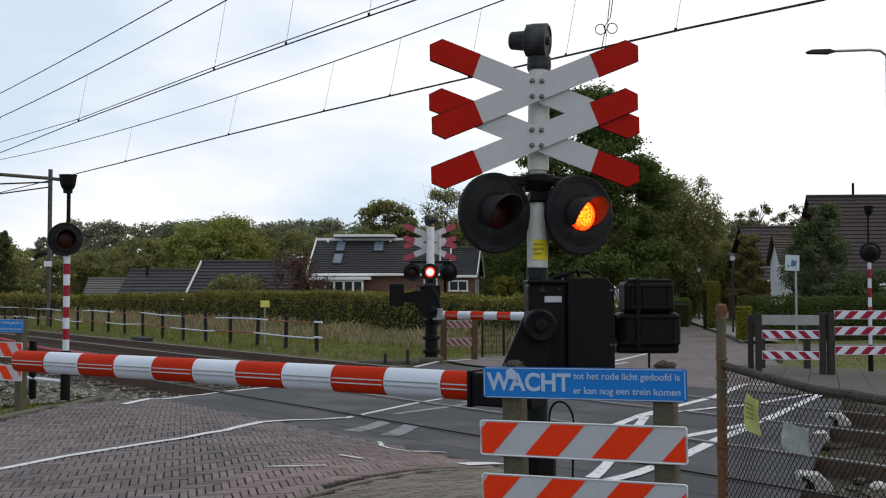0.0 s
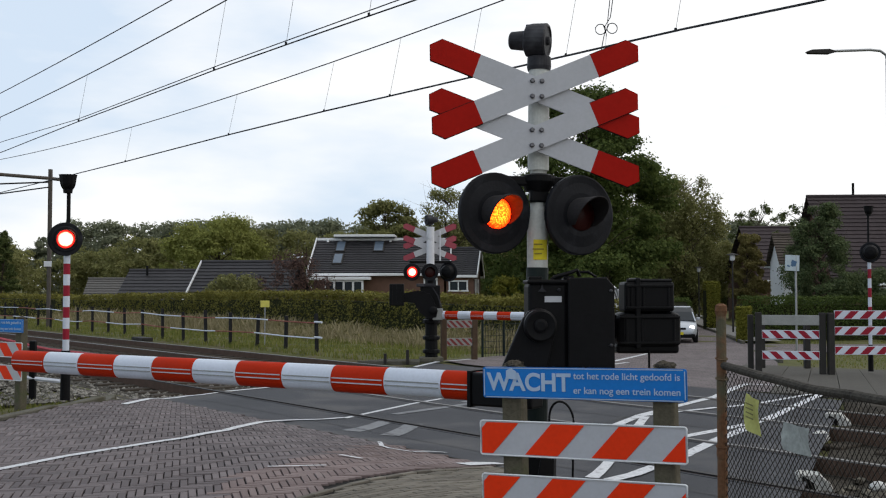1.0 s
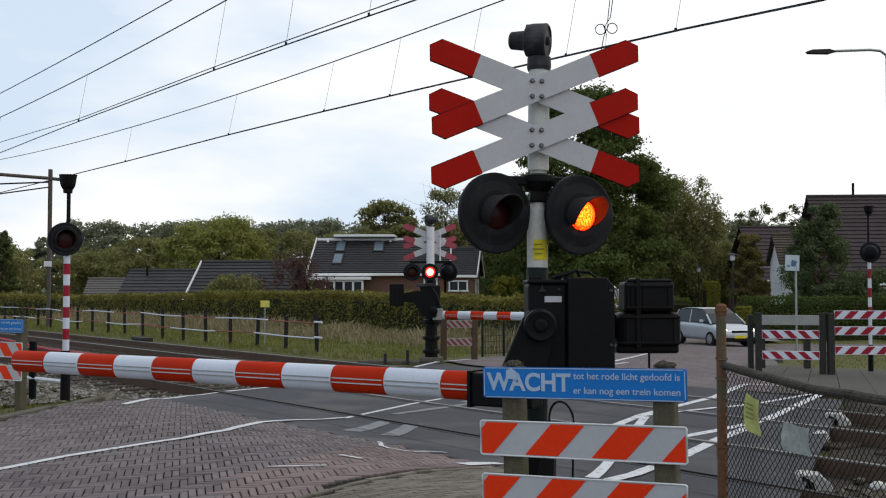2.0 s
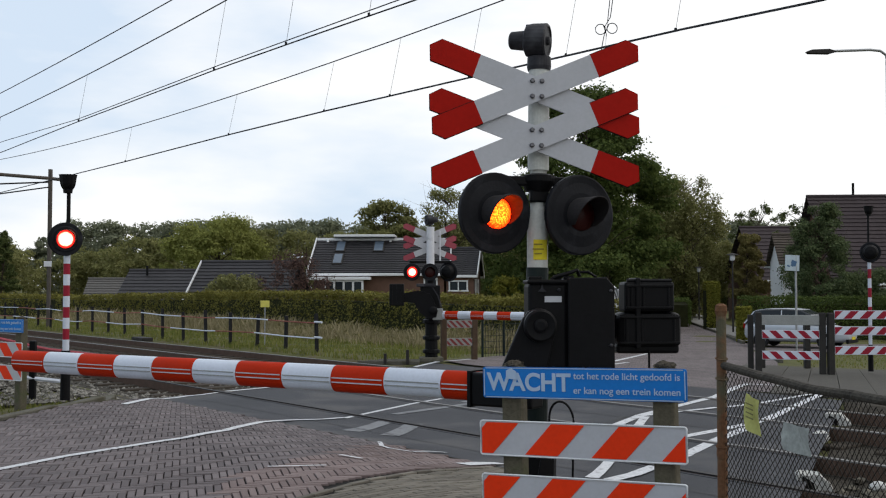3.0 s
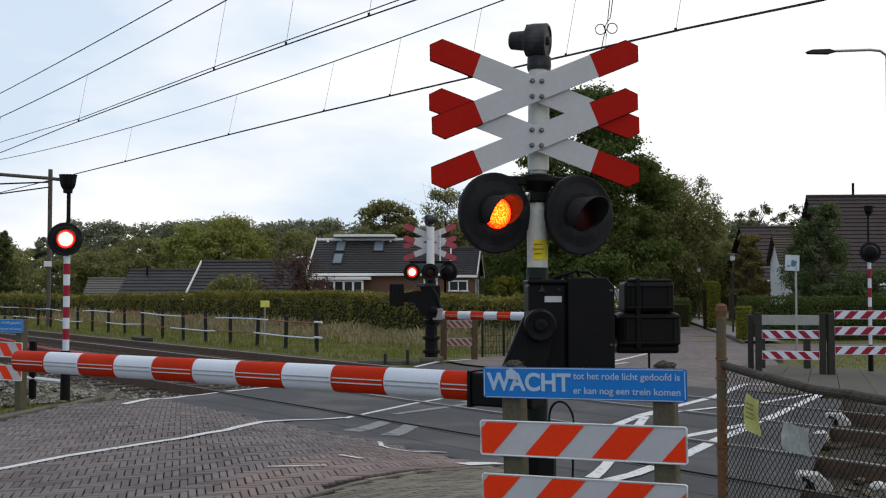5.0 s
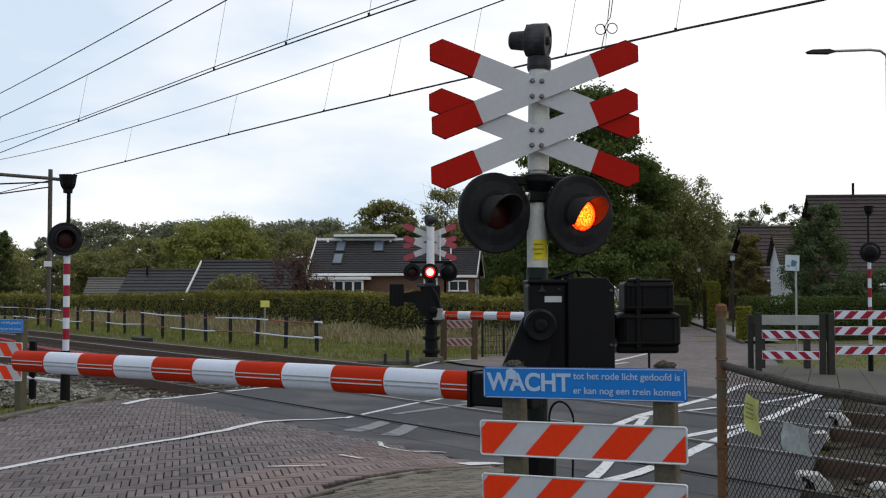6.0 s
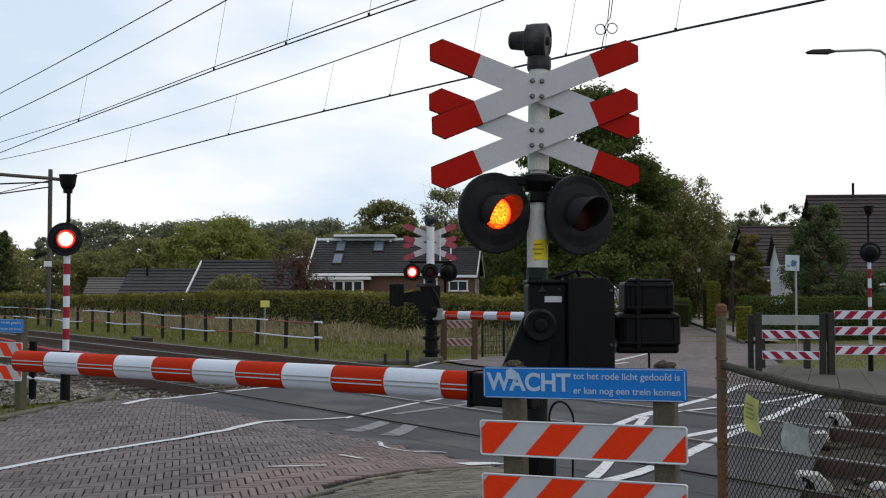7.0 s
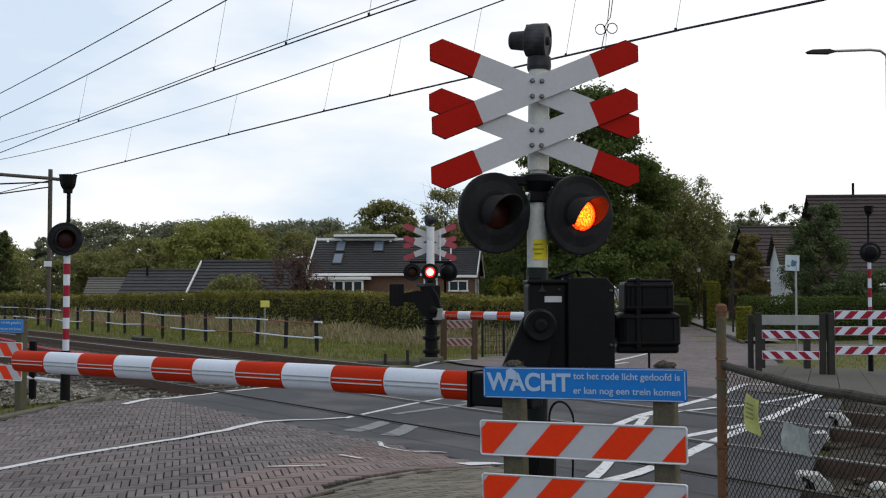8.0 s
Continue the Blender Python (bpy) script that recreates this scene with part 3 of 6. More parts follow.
def signal_lamp(parent, x, y, z, turn, phase, plate=0.21, glow=None, name="signal_lamp", lens=0.084, hood=0.17):
    """A round flashing lamp facing its own -y; the lit lens slides forward when it shines."""
    face = pose(0, 0, 0, 90, 0, 0)
    lampo = part(name, lathe(bmesh.new(), [(plate - 0.01, -0.03), (plate, -0.02), (plate, 0.004), (plate - 0.008, 0.008), (plate * 0.8, 0.006), (lens + 0.03, 0.014), (lens + 0.004, 0.012)], face, 40), M_PLATE, parent, "black round lamp with backing plate and visor")
    lampo.matrix_local = pose(x, y, z, 0, 0, turn)
    part("housing", lathe(bmesh.new(), [(plate * 0.75, -0.028), (plate * 0.7, -0.10), (plate * 0.55, -0.15), (0.05, -0.17)], face, 28), M_BLACK, lampo)
    part("hood", lamp_hood(bmesh.new(), lens + 0.006, hood, pose(0, -0.01, 0)), M_HOODIN, lampo)
    k = lens / 0.116
    part("lens", lathe(bmesh.new(), [(0.116 * k, 0.012), (0.112 * k, 0.016), (0.085 * k, 0.024), (0.04 * k, 0.030), (0.004, 0.032)], face, 28), M_LENS_OFF, lampo, "dark red glass lens", smooth=True)
    if phase:
        g = part("lit_lens", lathe(bmesh.new(), [(0.113 * k, 0.0), (0.110 * k, 0.010), (0.083 * k, 0.020), (0.038 * k, 0.026), (0.004, 0.028)], face, 28), glow or M_GLOW, lampo, "glowing red lens", smooth=True)
        g.location = (0, 0.06, 0)
        GLOWS.append((g, phase))
    return lampo


def cross_arm(parent, x, z, tilt, y, back=False, length=1.19, w=0.124, bolts=False):
    """One board of a crossbuck: white middle, red ends with one clipped corner."""
    red = 0.262
    m = pose(x, y, z) @ pose(0, 0, 0, 0, -tilt, 0)
    mid = length / 2 - red
    a = part("cross_board", prism(bmesh.new(), [(-mid, -w / 2), (mid, -w / 2), (mid, w / 2), (-mid, w / 2)], 0.014, m), M_BACK_WHITE if back else M_SIGN_WHITE, parent, "white board of the crossbuck with red ends")
    up = 1 if tilt > 0 else -1
    for sgn in (-1, 1):
        e, c, q = length / 2, 0.05, up * sgn
        o = [(mid, -w / 2 * q), (e - 0.03, -w / 2 * q), (e, (w / 2 - c) * q), (e - c, w / 2 * q), (mid, w / 2 * q)]
        o = [(px * sgn, pz) for px, pz in o]
        part("red_end", prism(bmesh.new(), o, 0.0142, m), M_BACK_RED if back else M_SIGN_RED, a, "dull red end of the board")
        part("dark_edge", prism(bmesh.new(), [(px * 1.004 + 0.0 * pz, pz * 1.06) for px, pz in o], 0.006, m @ pose(0, 0.004, 0)), M_BLACK, a, "dark rim of the board end")
    if bolts:
        for bx in (-0.025, 0.025):
            for bz in (-0.04, 0.04):
                part("bolt", lathe(bmesh.new(), [(0.013, 0), (0.013, 0.008), (0.008, 0.014)], pose(x + bx, y - 0.007, z + bz, 90, 0, 0), 8), M_BOLT, a)
    return a


def crossing_bell(parent, x, z, turn=0, k=0.8):
    body = part("bell", lathe(bmesh.new(), [(0.045 * k, -0.16 * k), (0.058 * k, -0.15 * k), (0.066 * k, -0.06 * k), (0.105 * k, -0.04 * k), (0.112 * k, 0.0), (0.115 * k, 0.09 * k), (0.105 * k, 0.10 * k), (0.095 * k, 0.10 * k), (0.09 * k, 0.092 * k), (0.02 * k, 0.095 * k)], pose(0, 0, 0, 0, 90, 0), 24), M_BELL, parent, "dark grey warning bell")
    body.matrix_local = pose(x, 0, z, 0, 4, turn)
    part("bell_neck", cyl(bmesh.new(), 0.03, 0.035, 0.09, pose(0.02, 0, -0.12 * k)), M_BELL, body)
    part("bell_boss", lathe(bmesh.new(), [(0.03 * k, 0), (0.028 * k, 0.015), (0.01, 0.02)], pose(0.092 * k, 0, 0, 0, 90, 0), 12), M_BELL, body)
    part("bell_clamp", box(bmesh.new(), 0.05, 0.03, 0.03, pose(-0.02, 0, 0.088 * k), 0.006), M_BELL, body)
    return body


def near_signal():
    base = ground_z(0.5, 5.48)
    # local x to the side, -y to the front
    sig = thing("crossing_signal", "grey signal pole with double crossbuck and two flashing red lamps", "crossing signal", group="signals of the level crossing", m=pose(0.478, 5.48, base, 0, 0.7, 8))
    z = lambda v: v - base
    part("pole", cyl(bmesh.new(), 0.056, 0.055, 0.60, pose(0, 0, z(2.47)), 24), M_POLE, sig, "grey-white painted steel pole", smooth=False)
    part("pole_cap", lathe(bmesh.new(), [(0.060, 0), (0.064, 0.02), (0.062, 0.07), (0.05, 0.075)], pose(0, 0, z(2.70)), 24), M_BELL, sig)
    part("lower_sleeve", lathe(bmesh.new(), [(0.054, 0), (0.056, 0.18), (0.055, 0.24), (0.040, 0.34), (0.040, 0.50), (0.052, 0.55)], pose(0, 0, z(1.64)), 24), M_POLE, sig, "grey-white flared pole sleeve")
    part("pole_foot", cyl(bmesh.new(), 0.062, 0.058, z(1.66), pose(0, 0, z(1.66) / 2), 24), M_DARKGREEN, sig, "dark green lower pole")
    part("foot_collar", lathe(bmesh.new(), [(0.11, 0), (0.11, 0.2), (0.09, 0.24), (0.07, 0.26)], pose(0, 0, z(0.55)), 8), M_BLACK, sig)
    br = bmesh.new()
    lathe(br, [(0.065, -0.03), (0.09, 0.02), (0.09, 0.05), (0.06, 0.06)], pose(0, 0, z(2.09)), 20)
    box(br, 0.42, 0.05, 0.05, pose(0, -0.02, z(2.11)), 0.01)
    box(br, 0.10, 0.06, 0.12, pose(0, -0.02, z(2.06)), 0.01)
    part("lamp_bracket", br, M_BLACK, sig)
    crossing_bell(sig, -0.032, z(2.858), -27)
    for zz in (2.583, 2.328):
        cross_arm(sig, -0.035, z(zz), -19.4, -0.085)
        cross_arm(sig, -0.035, z(zz), 23.5, -0.101, bolts=True)
    for x, ph in ((-0.242, "L"), (0.206, "R")):
        signal_lamp(sig, x, -0.08, z(1.935), 20, ph)
    st = bmesh.new()
    for i in range(7):
        a = radians(-125 + 12 * i), radians(-125 + 12 * (i + 1))
        v = [st.verts.new((0.0575 * math.cos(t), 0.0575 * math.sin(t), zz)) for t, zz in ((a[0], 0), (a[1], 0), (a[1], 0.105), (a[0], 0.105))]
        st.faces.new(v)
    sticker = part("sticker", st, M_YELLOW, sig, "yellow sticker with small print")
    sticker.location = (0, 0, z(1.70))
    for k, (w, zz) in enumerate(((0.045, 0.08), (0.06, 0.055), (0.04, 0.032))):
        part("print_bar", box(bmesh.new(), w, 0.002, 0.007, pose(-0.01, -0.0592, zz)), M_INK, sticker)
    return sig


def barrier_machine(m, label="black barrier drive housing with crank arm and counterweights"):
    """Origin at the crank hub; local +x along to the counterweight."""
    mach = thing("barrier_machine", label, "barrier drive", m, "barrier drives")
    part("gear_box", box(bmesh.new(), 0.20, 0.28, 0.46, pose(0.05, 0.28, -0.022), 0.018), M_BLACK, mach, "black gear housing")
    bm = prism(bmesh.new(), [(0.146, -0.26), (0.370, -0.26), (0.379, -0.25), (0.379, 0.19), (0.340, 0.236), (0.155, 0.236), (0.146, 0.228)], 0.32, pose(0, 0.27, 0))
    bmesh.ops.bevel(bm, geom=bm.edges[:], offset=0.006, segments=2, affect="EDGES", profile=0.5)
    drive = part("drive_box", bm, M_BLACK, mach, "black drive housing with a sloping shoulder")
    part("corner_plate", prism(bmesh.new(), [(0.325, 0.238), (0.341, 0.240), (0.381, 0.196), (0.370, 0.205)], 0.20, pose(0, 0.25, 0)), M_BELL, drive, "lighter grey edge along the sloping shoulder")
    lid = bmesh.new()
    box(lid, 0.21, 0.31, 0.022, pose(0.05, 0.28, 0.215), 0.009)
    for x, w, h in ((-0.01, 0.07, 0.02), (0.10, 0.04, 0.035), (0.16, 0.05, 0.03)):
        box(lid, w, 0.05, h, pose(x, 0.2, 0.232), 0.006)
    tube(lid, [(0.07, 0.18, 0.225), (0.10, 0.17, 0.243), (0.17, 0.17, 0.262), (0.20, 0.18, 0.275), (0.215, 0.2, 0.245)], 0.010)
    tube(lid, [(0.20, 0.2, 0.262), (0.26, 0.2, 0.266), (0.30, 0.21, 0.24)], 0.007)
    part("lid", lid, M_BLACK, mach)
    part("name_plate", box(bmesh.new(), 0.085, 0.004, 0.03, pose(0.075, 0.136, 0.128)), M_SIGN_WHITE, mach, "small white plate")
    part("mounting_bracket", box(bmesh.new(), 0.16, 0.26, 0.2, pose(0.06, 0.40, -0.16), 0.01), M_BLACK, mach)
    for bx, bz in ((0.02, 0.17), (0.105, 0.175)):
        part("bolt", lathe(bmesh.new(), [(0.010, 0), (0.010, 0.007), (0.005, 0.011)], pose(bx, 0.138, bz, 90, 0, 0), 6), M_BELL, mach)
    for bx, bz in ((0.22, -0.215), (0.36, 0.17), (0.36, -0.10)):
        lug = lathe(bmesh.new(), [(0.009, 0), (0.009, 0.01), (0.004, 0.014)], pose(bx, 0.11, bz, 90, 0, 0), 6)
        part("bolt", lug, M_BELL, mach)
    part("lug", prism(bmesh.new(), [(-0.022, -0.01), (0.022, -0.01), (0.006, 0.006), (0.0, 0.03), (-0.006, 0.006)], 0.012, pose(0.02, 0.132, 0.175)), M_BELL, mach)
    part("lug", prism(bmesh.new(), [(-0.025, -0.01), (0.025, -0.01), (0.006, 0.006), (0.0, 0.03), (-0.006, 0.006)], 0.012, pose(0.25, 0.106, -0.235)), M_BELL, mach)
    part("hub", lathe(bmesh.new(), [(0.082, 0), (0.080, 0.045), (0.070, 0.055), (0.05, 0.052), (0.034, 0.050), (0.032, 0.068), (0.022, 0.072)], pose(0, 0.05, 0, 90, 0, 0), 28), M_BLACK, mach)
    arm = bmesh.new()
    prism(arm, [(-0.085, 0.03), (-0.055, 0.07), (0.0, 0.087), (0.06, 0.062), (0.086, 0.0), (0.02, -0.28), (-0.05, -0.40), (-0.22, -0.40), (-0.24, -0.33)], 0.05, pose(0, 0.08, 0))
    bmesh.ops.bevel(arm, geom=arm.edges[:], offset=0.008, segments=2, affect="EDGES", profile=0.5)
    part("crank_arm", arm, M_BLACK, mach)
    rear = bmesh.new()
    prism(rear, [(0.05, 0.05), (0.42, 0.05), (0.52, 0.0), (0.52, -0.07), (0.30, -0.10), (0.05, -0.06)], 0.05, pose(0, 0.48, 0))
    part("weight_arm", rear, M_BLACK, mach)
    for x, zz, w, h, bev in ((0.606, 0.138, 0.262, 0.158, 0.016), (0.606, -0.036, 0.336, 0.186, 0.034)):
        cw = part("counterweight", box(bmesh.new(), w, 0.2, h, pose(x, 0.48, zz), bev), M_BLACK, mach, "ribbed black counterweight")
        rim = bmesh.new()
        box(rim, w * 0.94, 0.014, 0.014, pose(x, 0.376, zz + h * 0.36), 0.004)
        box(rim, w * 0.94, 0.014, 0.014, pose(x, 0.376, zz - h * 0.36), 0.004)
        part("rim", rim, M_BLACK, cw)
        for k in (-0.36, -0.12, 0.38):
            part("rib", box(bmesh.new(), 0.014, 0.21, h * 0.86, pose(x + k * w, 0.48, zz), 0.004), M_BLACK, cw)
    part("clamp_strap", box(bmesh.new(), 0.026, 0.22, 0.37, pose(0.545, 0.48, 0.052), 0.005), M_BLACK, mach)
    part("carry_bar", tube(bmesh.new(), [(0.49, 0.40, 0.222), (0.725, 0.40, 0.222)], 0.010, 8), M_BLACK, mach)
    part("weight_base", box(bmesh.new(), 0.33, 0.16, 0.05, pose(0.60, 0.48, -0.135), 0.015), M_BLACK, mach)
    part("weight_pin", cyl(bmesh.new(), 0.006, 0.006, 0.09, pose(0.605, 0.4, -0.19), 8), M_BLACK, mach)
    return mach


def boom(name, a, b, r, label, spans, first_red=False):
    """A barrier boom from a to b: oval tube in red and white sleeves with raised ribs."""
    a, b = Vector(a), Vector(b)
    d = b - a
    m = Matrix.Translation(a) @ d.to_track_quat("X", "Z").to_matrix().to_4x4()
    bo = thing(name, label, "barrier boom", m, "barrier booms")
    L = d.length
    for i in range(spans):
        x0, x1 = L * i / spans, L * (i + 1) / spans
        red = (i % 2 == 0) == first_red
        bm = bmesh.new()
        seg = 24
        rings = []
        for x, k in ((x0 + 0.001, 0.985), (x0 + 0.008, 1), (x1 - 0.008, 1), (x1 - 0.001, 0.985)):
            rings.append([bm.verts.new((x, 0.72 * r * k * math.cos(2 * math.pi * j / seg), r * k * math.sin(2 * math.pi * j / seg))) for j in range(seg)])
        for p, q in zip(rings, rings[1:]):
            for j in range(seg):
                bm.faces.new((p[j], p[(j + 1) % seg], q[(j + 1) % seg], q[j]))
        bm.faces.new(rings[0][::-1])
        bm.faces.new(rings[-1])
        bmesh.ops.recalc_face_normals(bm, faces=bm.faces)
        sl = part("sleeve", bm, M_BOOM_RED if red else M_BOOM_WHITE, bo, "red boom section" if red else "white boom section", smooth=True)
        rb = bmesh.new()
        for zz in (0.10, -0.22):
            for sy in (-1, 1):
                box(rb, x1 - x0 - 0.02, 0.006, 0.006, pose((x0 + x1) / 2, sy * 0.725 * r, zz * r), 0)
        part("rib", rb, M_SIGN_WHITE if red else M_FENCEGREY, sl)
        if red and i % 4 == 0:
            part("mark_bar", box(bmesh.new(), (x1 - x0) * 0.55, 0.004, 0.16 * r, pose((x0 + x1) / 2, -0.722 * r, -0.06 * r)), M_RAILRED, sl, "dark worn mark")
    return bo


near_sig = near_signal()
near_machine = barrier_machine(pose(0.476, 5.10, 1.369, 0, 0, 0))
near_boom = boom("barrier_boom", (0.312, 5.139, 1.065), (-2.968, 7.319, 1.047), 0.073, "closed red and white striped barrier boom across the road", 11, True)
clamp = bmesh.new()
box(clamp, 0.34, 0.125, 0.165, pose(0.0, 0, -0.01), 0.012)
box(clamp, 0.02, 0.14, 0.18, pose(0.178, 0, -0.01), 0.004)
part("boom_clamp", clamp, M_BLACK, near_boom, "black clamp at the root of the boom")


def letters(txt, size, depth, m, parent, material=M_LETTER, name="lettering", width=None):
    cu = bpy.data.curves.new(name, "FONT")
    cu.body, cu.size, cu.extrude = txt, size, depth
    cu.offset = size * (0.030 if size > 0.1 else 0.009)
    ob = new(name, cu)
    bpy.context.view_layer.update()
    me = bpy.data.meshes.new_from_object(ob.evaluated_get(bpy.context.evaluated_depsgraph_get()))
    bpy.data.objects.remove(ob)
    if width:
        xs = [v.co.x for v in me.vertices]
        k = width / (max(xs) - min(xs))
        for v in me.vertices:
            v.co.x = (v.co.x - min(xs)) * k
    me.materials.append(material)
    o = new(name, me)
    o.parent = parent
    o.matrix_local = m
    return o


def striped_board(parent, w, h, m, stripes, lean, frame_mat=M_SIGN_WHITE, red=M_ORANGE, thick=0.012, name="striped_board", rim=False, phase=0.25):
    """A white board with slanted red bars clipped to its edge."""
    bd = part(name, box(bmesh.new(), w - (0.006 if rim else 0), thick, h - (0.006 if rim else 0), m, 0.006), frame_mat, parent, "white board with slanted orange-red bars")
    if rim:
        loop = []
        for cx, cz, a0 in ((1, 1, 0), (-1, 1, 90), (-1, -1, 180), (1, -1, 270)):
            for k in range(5):
                a = math.radians(a0 + 22.5 * k)
                loop.append(m @ Vector((cx * (w / 2 - 0.016) + 0.012 * math.cos(a), -thick / 2 - 0.001, cz * (h / 2 - 0.016) + 0.012 * math.sin(a))))
        part("rim", tube(bmesh.new(), loop + loop[:2], 0.004, 6), M_RIM, bd, "raised white rim")
    iw, ih = w - 0.022, h - 0.022
    pitch = iw / stripes
    for i in range(-2, stripes + 2):
        x0 = -iw / 2 + (i - phase) * pitch
        lo, hi = x0, x0 + pitch * 0.5
        sh = lean * ih
        poly = [(lo - sh / 2, -ih / 2), (hi - sh / 2, -ih / 2), (hi + sh / 2, ih / 2), (lo + sh / 2, ih / 2)]
        for edge, keep in ((-iw / 2, 1), (iw / 2, -1)):
            outp = []
            for a, b in zip(poly, poly[1:] + poly[:1]):
                ia, ib = (a[0] - edge) * keep >= 0, (b[0] - edge) * keep >= 0
                if ia:
                    outp.append(a)
                if ia != ib:
                    t = (edge - a[0]) / (b[0] - a[0])
                    outp.append((edge, a[1] + (b[1] - a[1]) * t))
            poly = outp
            if len(poly) < 3:
                break
        if len(poly) >= 3:
            part("stripe", prism(bmesh.new(), poly, 0.002, m @ pose(0, -thick / 2 - 0.002, 0)), red, bd)
    return bd


def board_fence(m, blue=True, length=0.94, lean=0.9, label="striped boards and blue warning sign on two weathered posts", posts=(-0.34, 0.36)):
    """Boards on posts; local x along the boards, -y to the viewer's side, origin on the ground."""
    fe = thing("warning_fence", label, "fence", m)
    for x in posts:
        bm = box(bmesh.new(), 0.10, 0.09, 1.0, pose(x, 0.06, 0.42), 0.015)
        for v in bm.verts:
            v.co += Vector(noise.noise_vector(v.co * 9)) * 0.006
        part("post", bm, M_CONC, fe, "mossy weathered post")
        bm = bmesh.new()
        bmesh.ops.create_icosphere(bm, subdivisions=4, radius=0.047, matrix=pose(x, 0.06, 0.921) @ Matrix.Diagonal((1, 0.9, 0.42, 1)))
        for v in bm.verts:
            v.co += Vector(noise.noise_vector(v.co * 30)) * 0.012 + Vector(noise.noise_vector(v.co * 140)) * 0.007
        part("moss_cap", bm, M_MOSS, fe, "dry dark moss tuft")
    striped_board(fe, length + 0.018, 0.163, pose(-0.011, 0, 0.592), 3, lean, rim=True, phase=0.125)
    striped_board(fe, length + 0.008, 0.163, pose(-0.011, 0, 0.350), 3, lean, rim=True, phase=0.125)
    if blue:
        sg = part("warning_sign", box(bmesh.new(), length, 0.012, 0.142, pose(0, 0, 0.845), 0.01), M_BLUE, fe, "blue sign with white lettering")
        rim = bmesh.new()
        for x, zz, w, h in ((0, 0.066, length - 0.03, 0.004), (0, -0.066, length - 0.03, 0.004), (-length / 2 + 0.008, 0, 0.004, 0.12), (length / 2 - 0.008, 0, 0.004, 0.12)):
            box(rim, w, 0.002, h, pose(x, -0.0075, 0.845 + zz))
        part("sign_border", rim, M_LETTER, sg, "thin pale border")
        up = pose(0, 0, 0, 90, 0, 0)
        letters("WACHT", 0.11, 0.001, pose(-length / 2 + 0.02, -0.008, 0.812) @ up, sg, width=0.405)
        letters("tot het rode licht gedoofd is", 0.042, 0.001, pose(-length / 2 + 0.437, -0.008, 0.866) @ up, sg, width=length - 0.465)
        letters("er kan nog een trein komen", 0.042, 0.001, pose(-length / 2 + 0.437, -0.008, 0.802) @ up, sg, width=length - 0.465)
        st = bmesh.new()
        prism(st, [(-0.03, 0), (0.018, -0.008), (0.02, 0.03), (-0.005, 0.045), (-0.03, 0.035)], 0.002, pose(-length / 2 + 0.148, -0.012, 0.866))
        part("torn_sticker", st, M_LETTER, sg, "torn pale sticker")
    return fe


near_fence = board_fence(pose(0.628, 4.65, 0.283, 0, -1.2, -25.3))
far_left_fence = board_fence(pose(-4.80, 11.25, 0.31, 0, 0, -33), lean=-0.9, label="striped boards and blue sign beside the far kerb")


def cable_loop():
    c = thing("cable", "thin black cable looping up beside the pole foot", "cable")
    pts = [(0.47, 5.2, 0.60), (0.50, 5.2, 0.796)]
    for i in range(19):
        a = math.pi * i / 18
        pts.append((0.586 - 0.06 * math.cos(a) - 0.008 * math.sin(a), 5.2, 0.896 + 0.095 * math.sin(a)))
    pts += [(0.640, 5.2, 0.6), (0.635, 5.2, 0.28)]
    part("strand", tube(bmesh.new(), pts, 0.006, 6), M_BLACK, c)


cable_loop()


# ---- the signal on the other side ----
def far_signal():
    base = ground_z(-0.27, 22.4)
    sig = thing("crossing_signal", "crossing signal seen from behind with pale crossbucks and three round lamps", "crossing signal", pose(-0.27, 22.4, base, 0, 0, 4), "signals of the level crossing")
    z = lambda v: v - base
    part("pole", cyl(bmesh.new(), 0.085, 0.085, 0.86, pose(0, -0.02, z(2.44)), 20), M_WHITE, sig, "white painted upper pole")
    part("pole_foot", cyl(bmesh.new(), 0.08, 0.07, 2.1, pose(0, 0, 1.05), 20), M_BLACK, sig, "dark lower pole")
    ped = part("pedestal", cyl(bmesh.new(), 0.14, 0.12, 1.25, pose(0.02, 0, 0.62), 12), M_BLACK, sig, "black pedestal round the pole")
    for k in (0.16, 0.45, 0.8):
        part("collar", lathe(bmesh.new(), [(0.15, 0), (0.185, 0.02), (0.185, 0.08), (0.15, 0.10)], pose(0.02, 0, k), 10), M_BLACK, ped)
    part("base_block", box(bmesh.new(), 0.5, 0.45, 0.10, pose(0.02, 0, 0.04), 0.02), M_KERB, sig, "grey concrete base")
    crossing_bell(sig, 0, z(3.02), 200, 1.0)
    for zz in (2.68, 2.42):
        cross_arm(sig, 0, z(zz), -22.5, 0.16, True, 1.25)
        cross_arm(sig, 0, z(zz), 22.5, 0.176, True, 1.25)
    back = bmesh.new()
    box(back, 0.03, 0.02, 0.7, pose(0.22, 0.14, z(2.45)))
    part("strut", back, M_WHITE, sig)
    signal_lamp(sig, -0.40, -0.12, z(1.90), 4, "L", 0.185, M_GLOW_FAR, lens=0.115, hood=0.12)
    signal_lamp(sig, -0.02, -0.14, z(1.90), 4, "R", 0.185, M_GLOW_FAR, lens=0.115, hood=0.12)
    signal_lamp(sig, 0.40, 0.05, z(1.91), 150, "")
    br = bmesh.new()
    box(br, 0.9, 0.05, 0.05, pose(0, 0, z(2.12)), 0.01)
    part("lamp_bracket", br, M_BLACK, sig)
    return sig


far_signal()


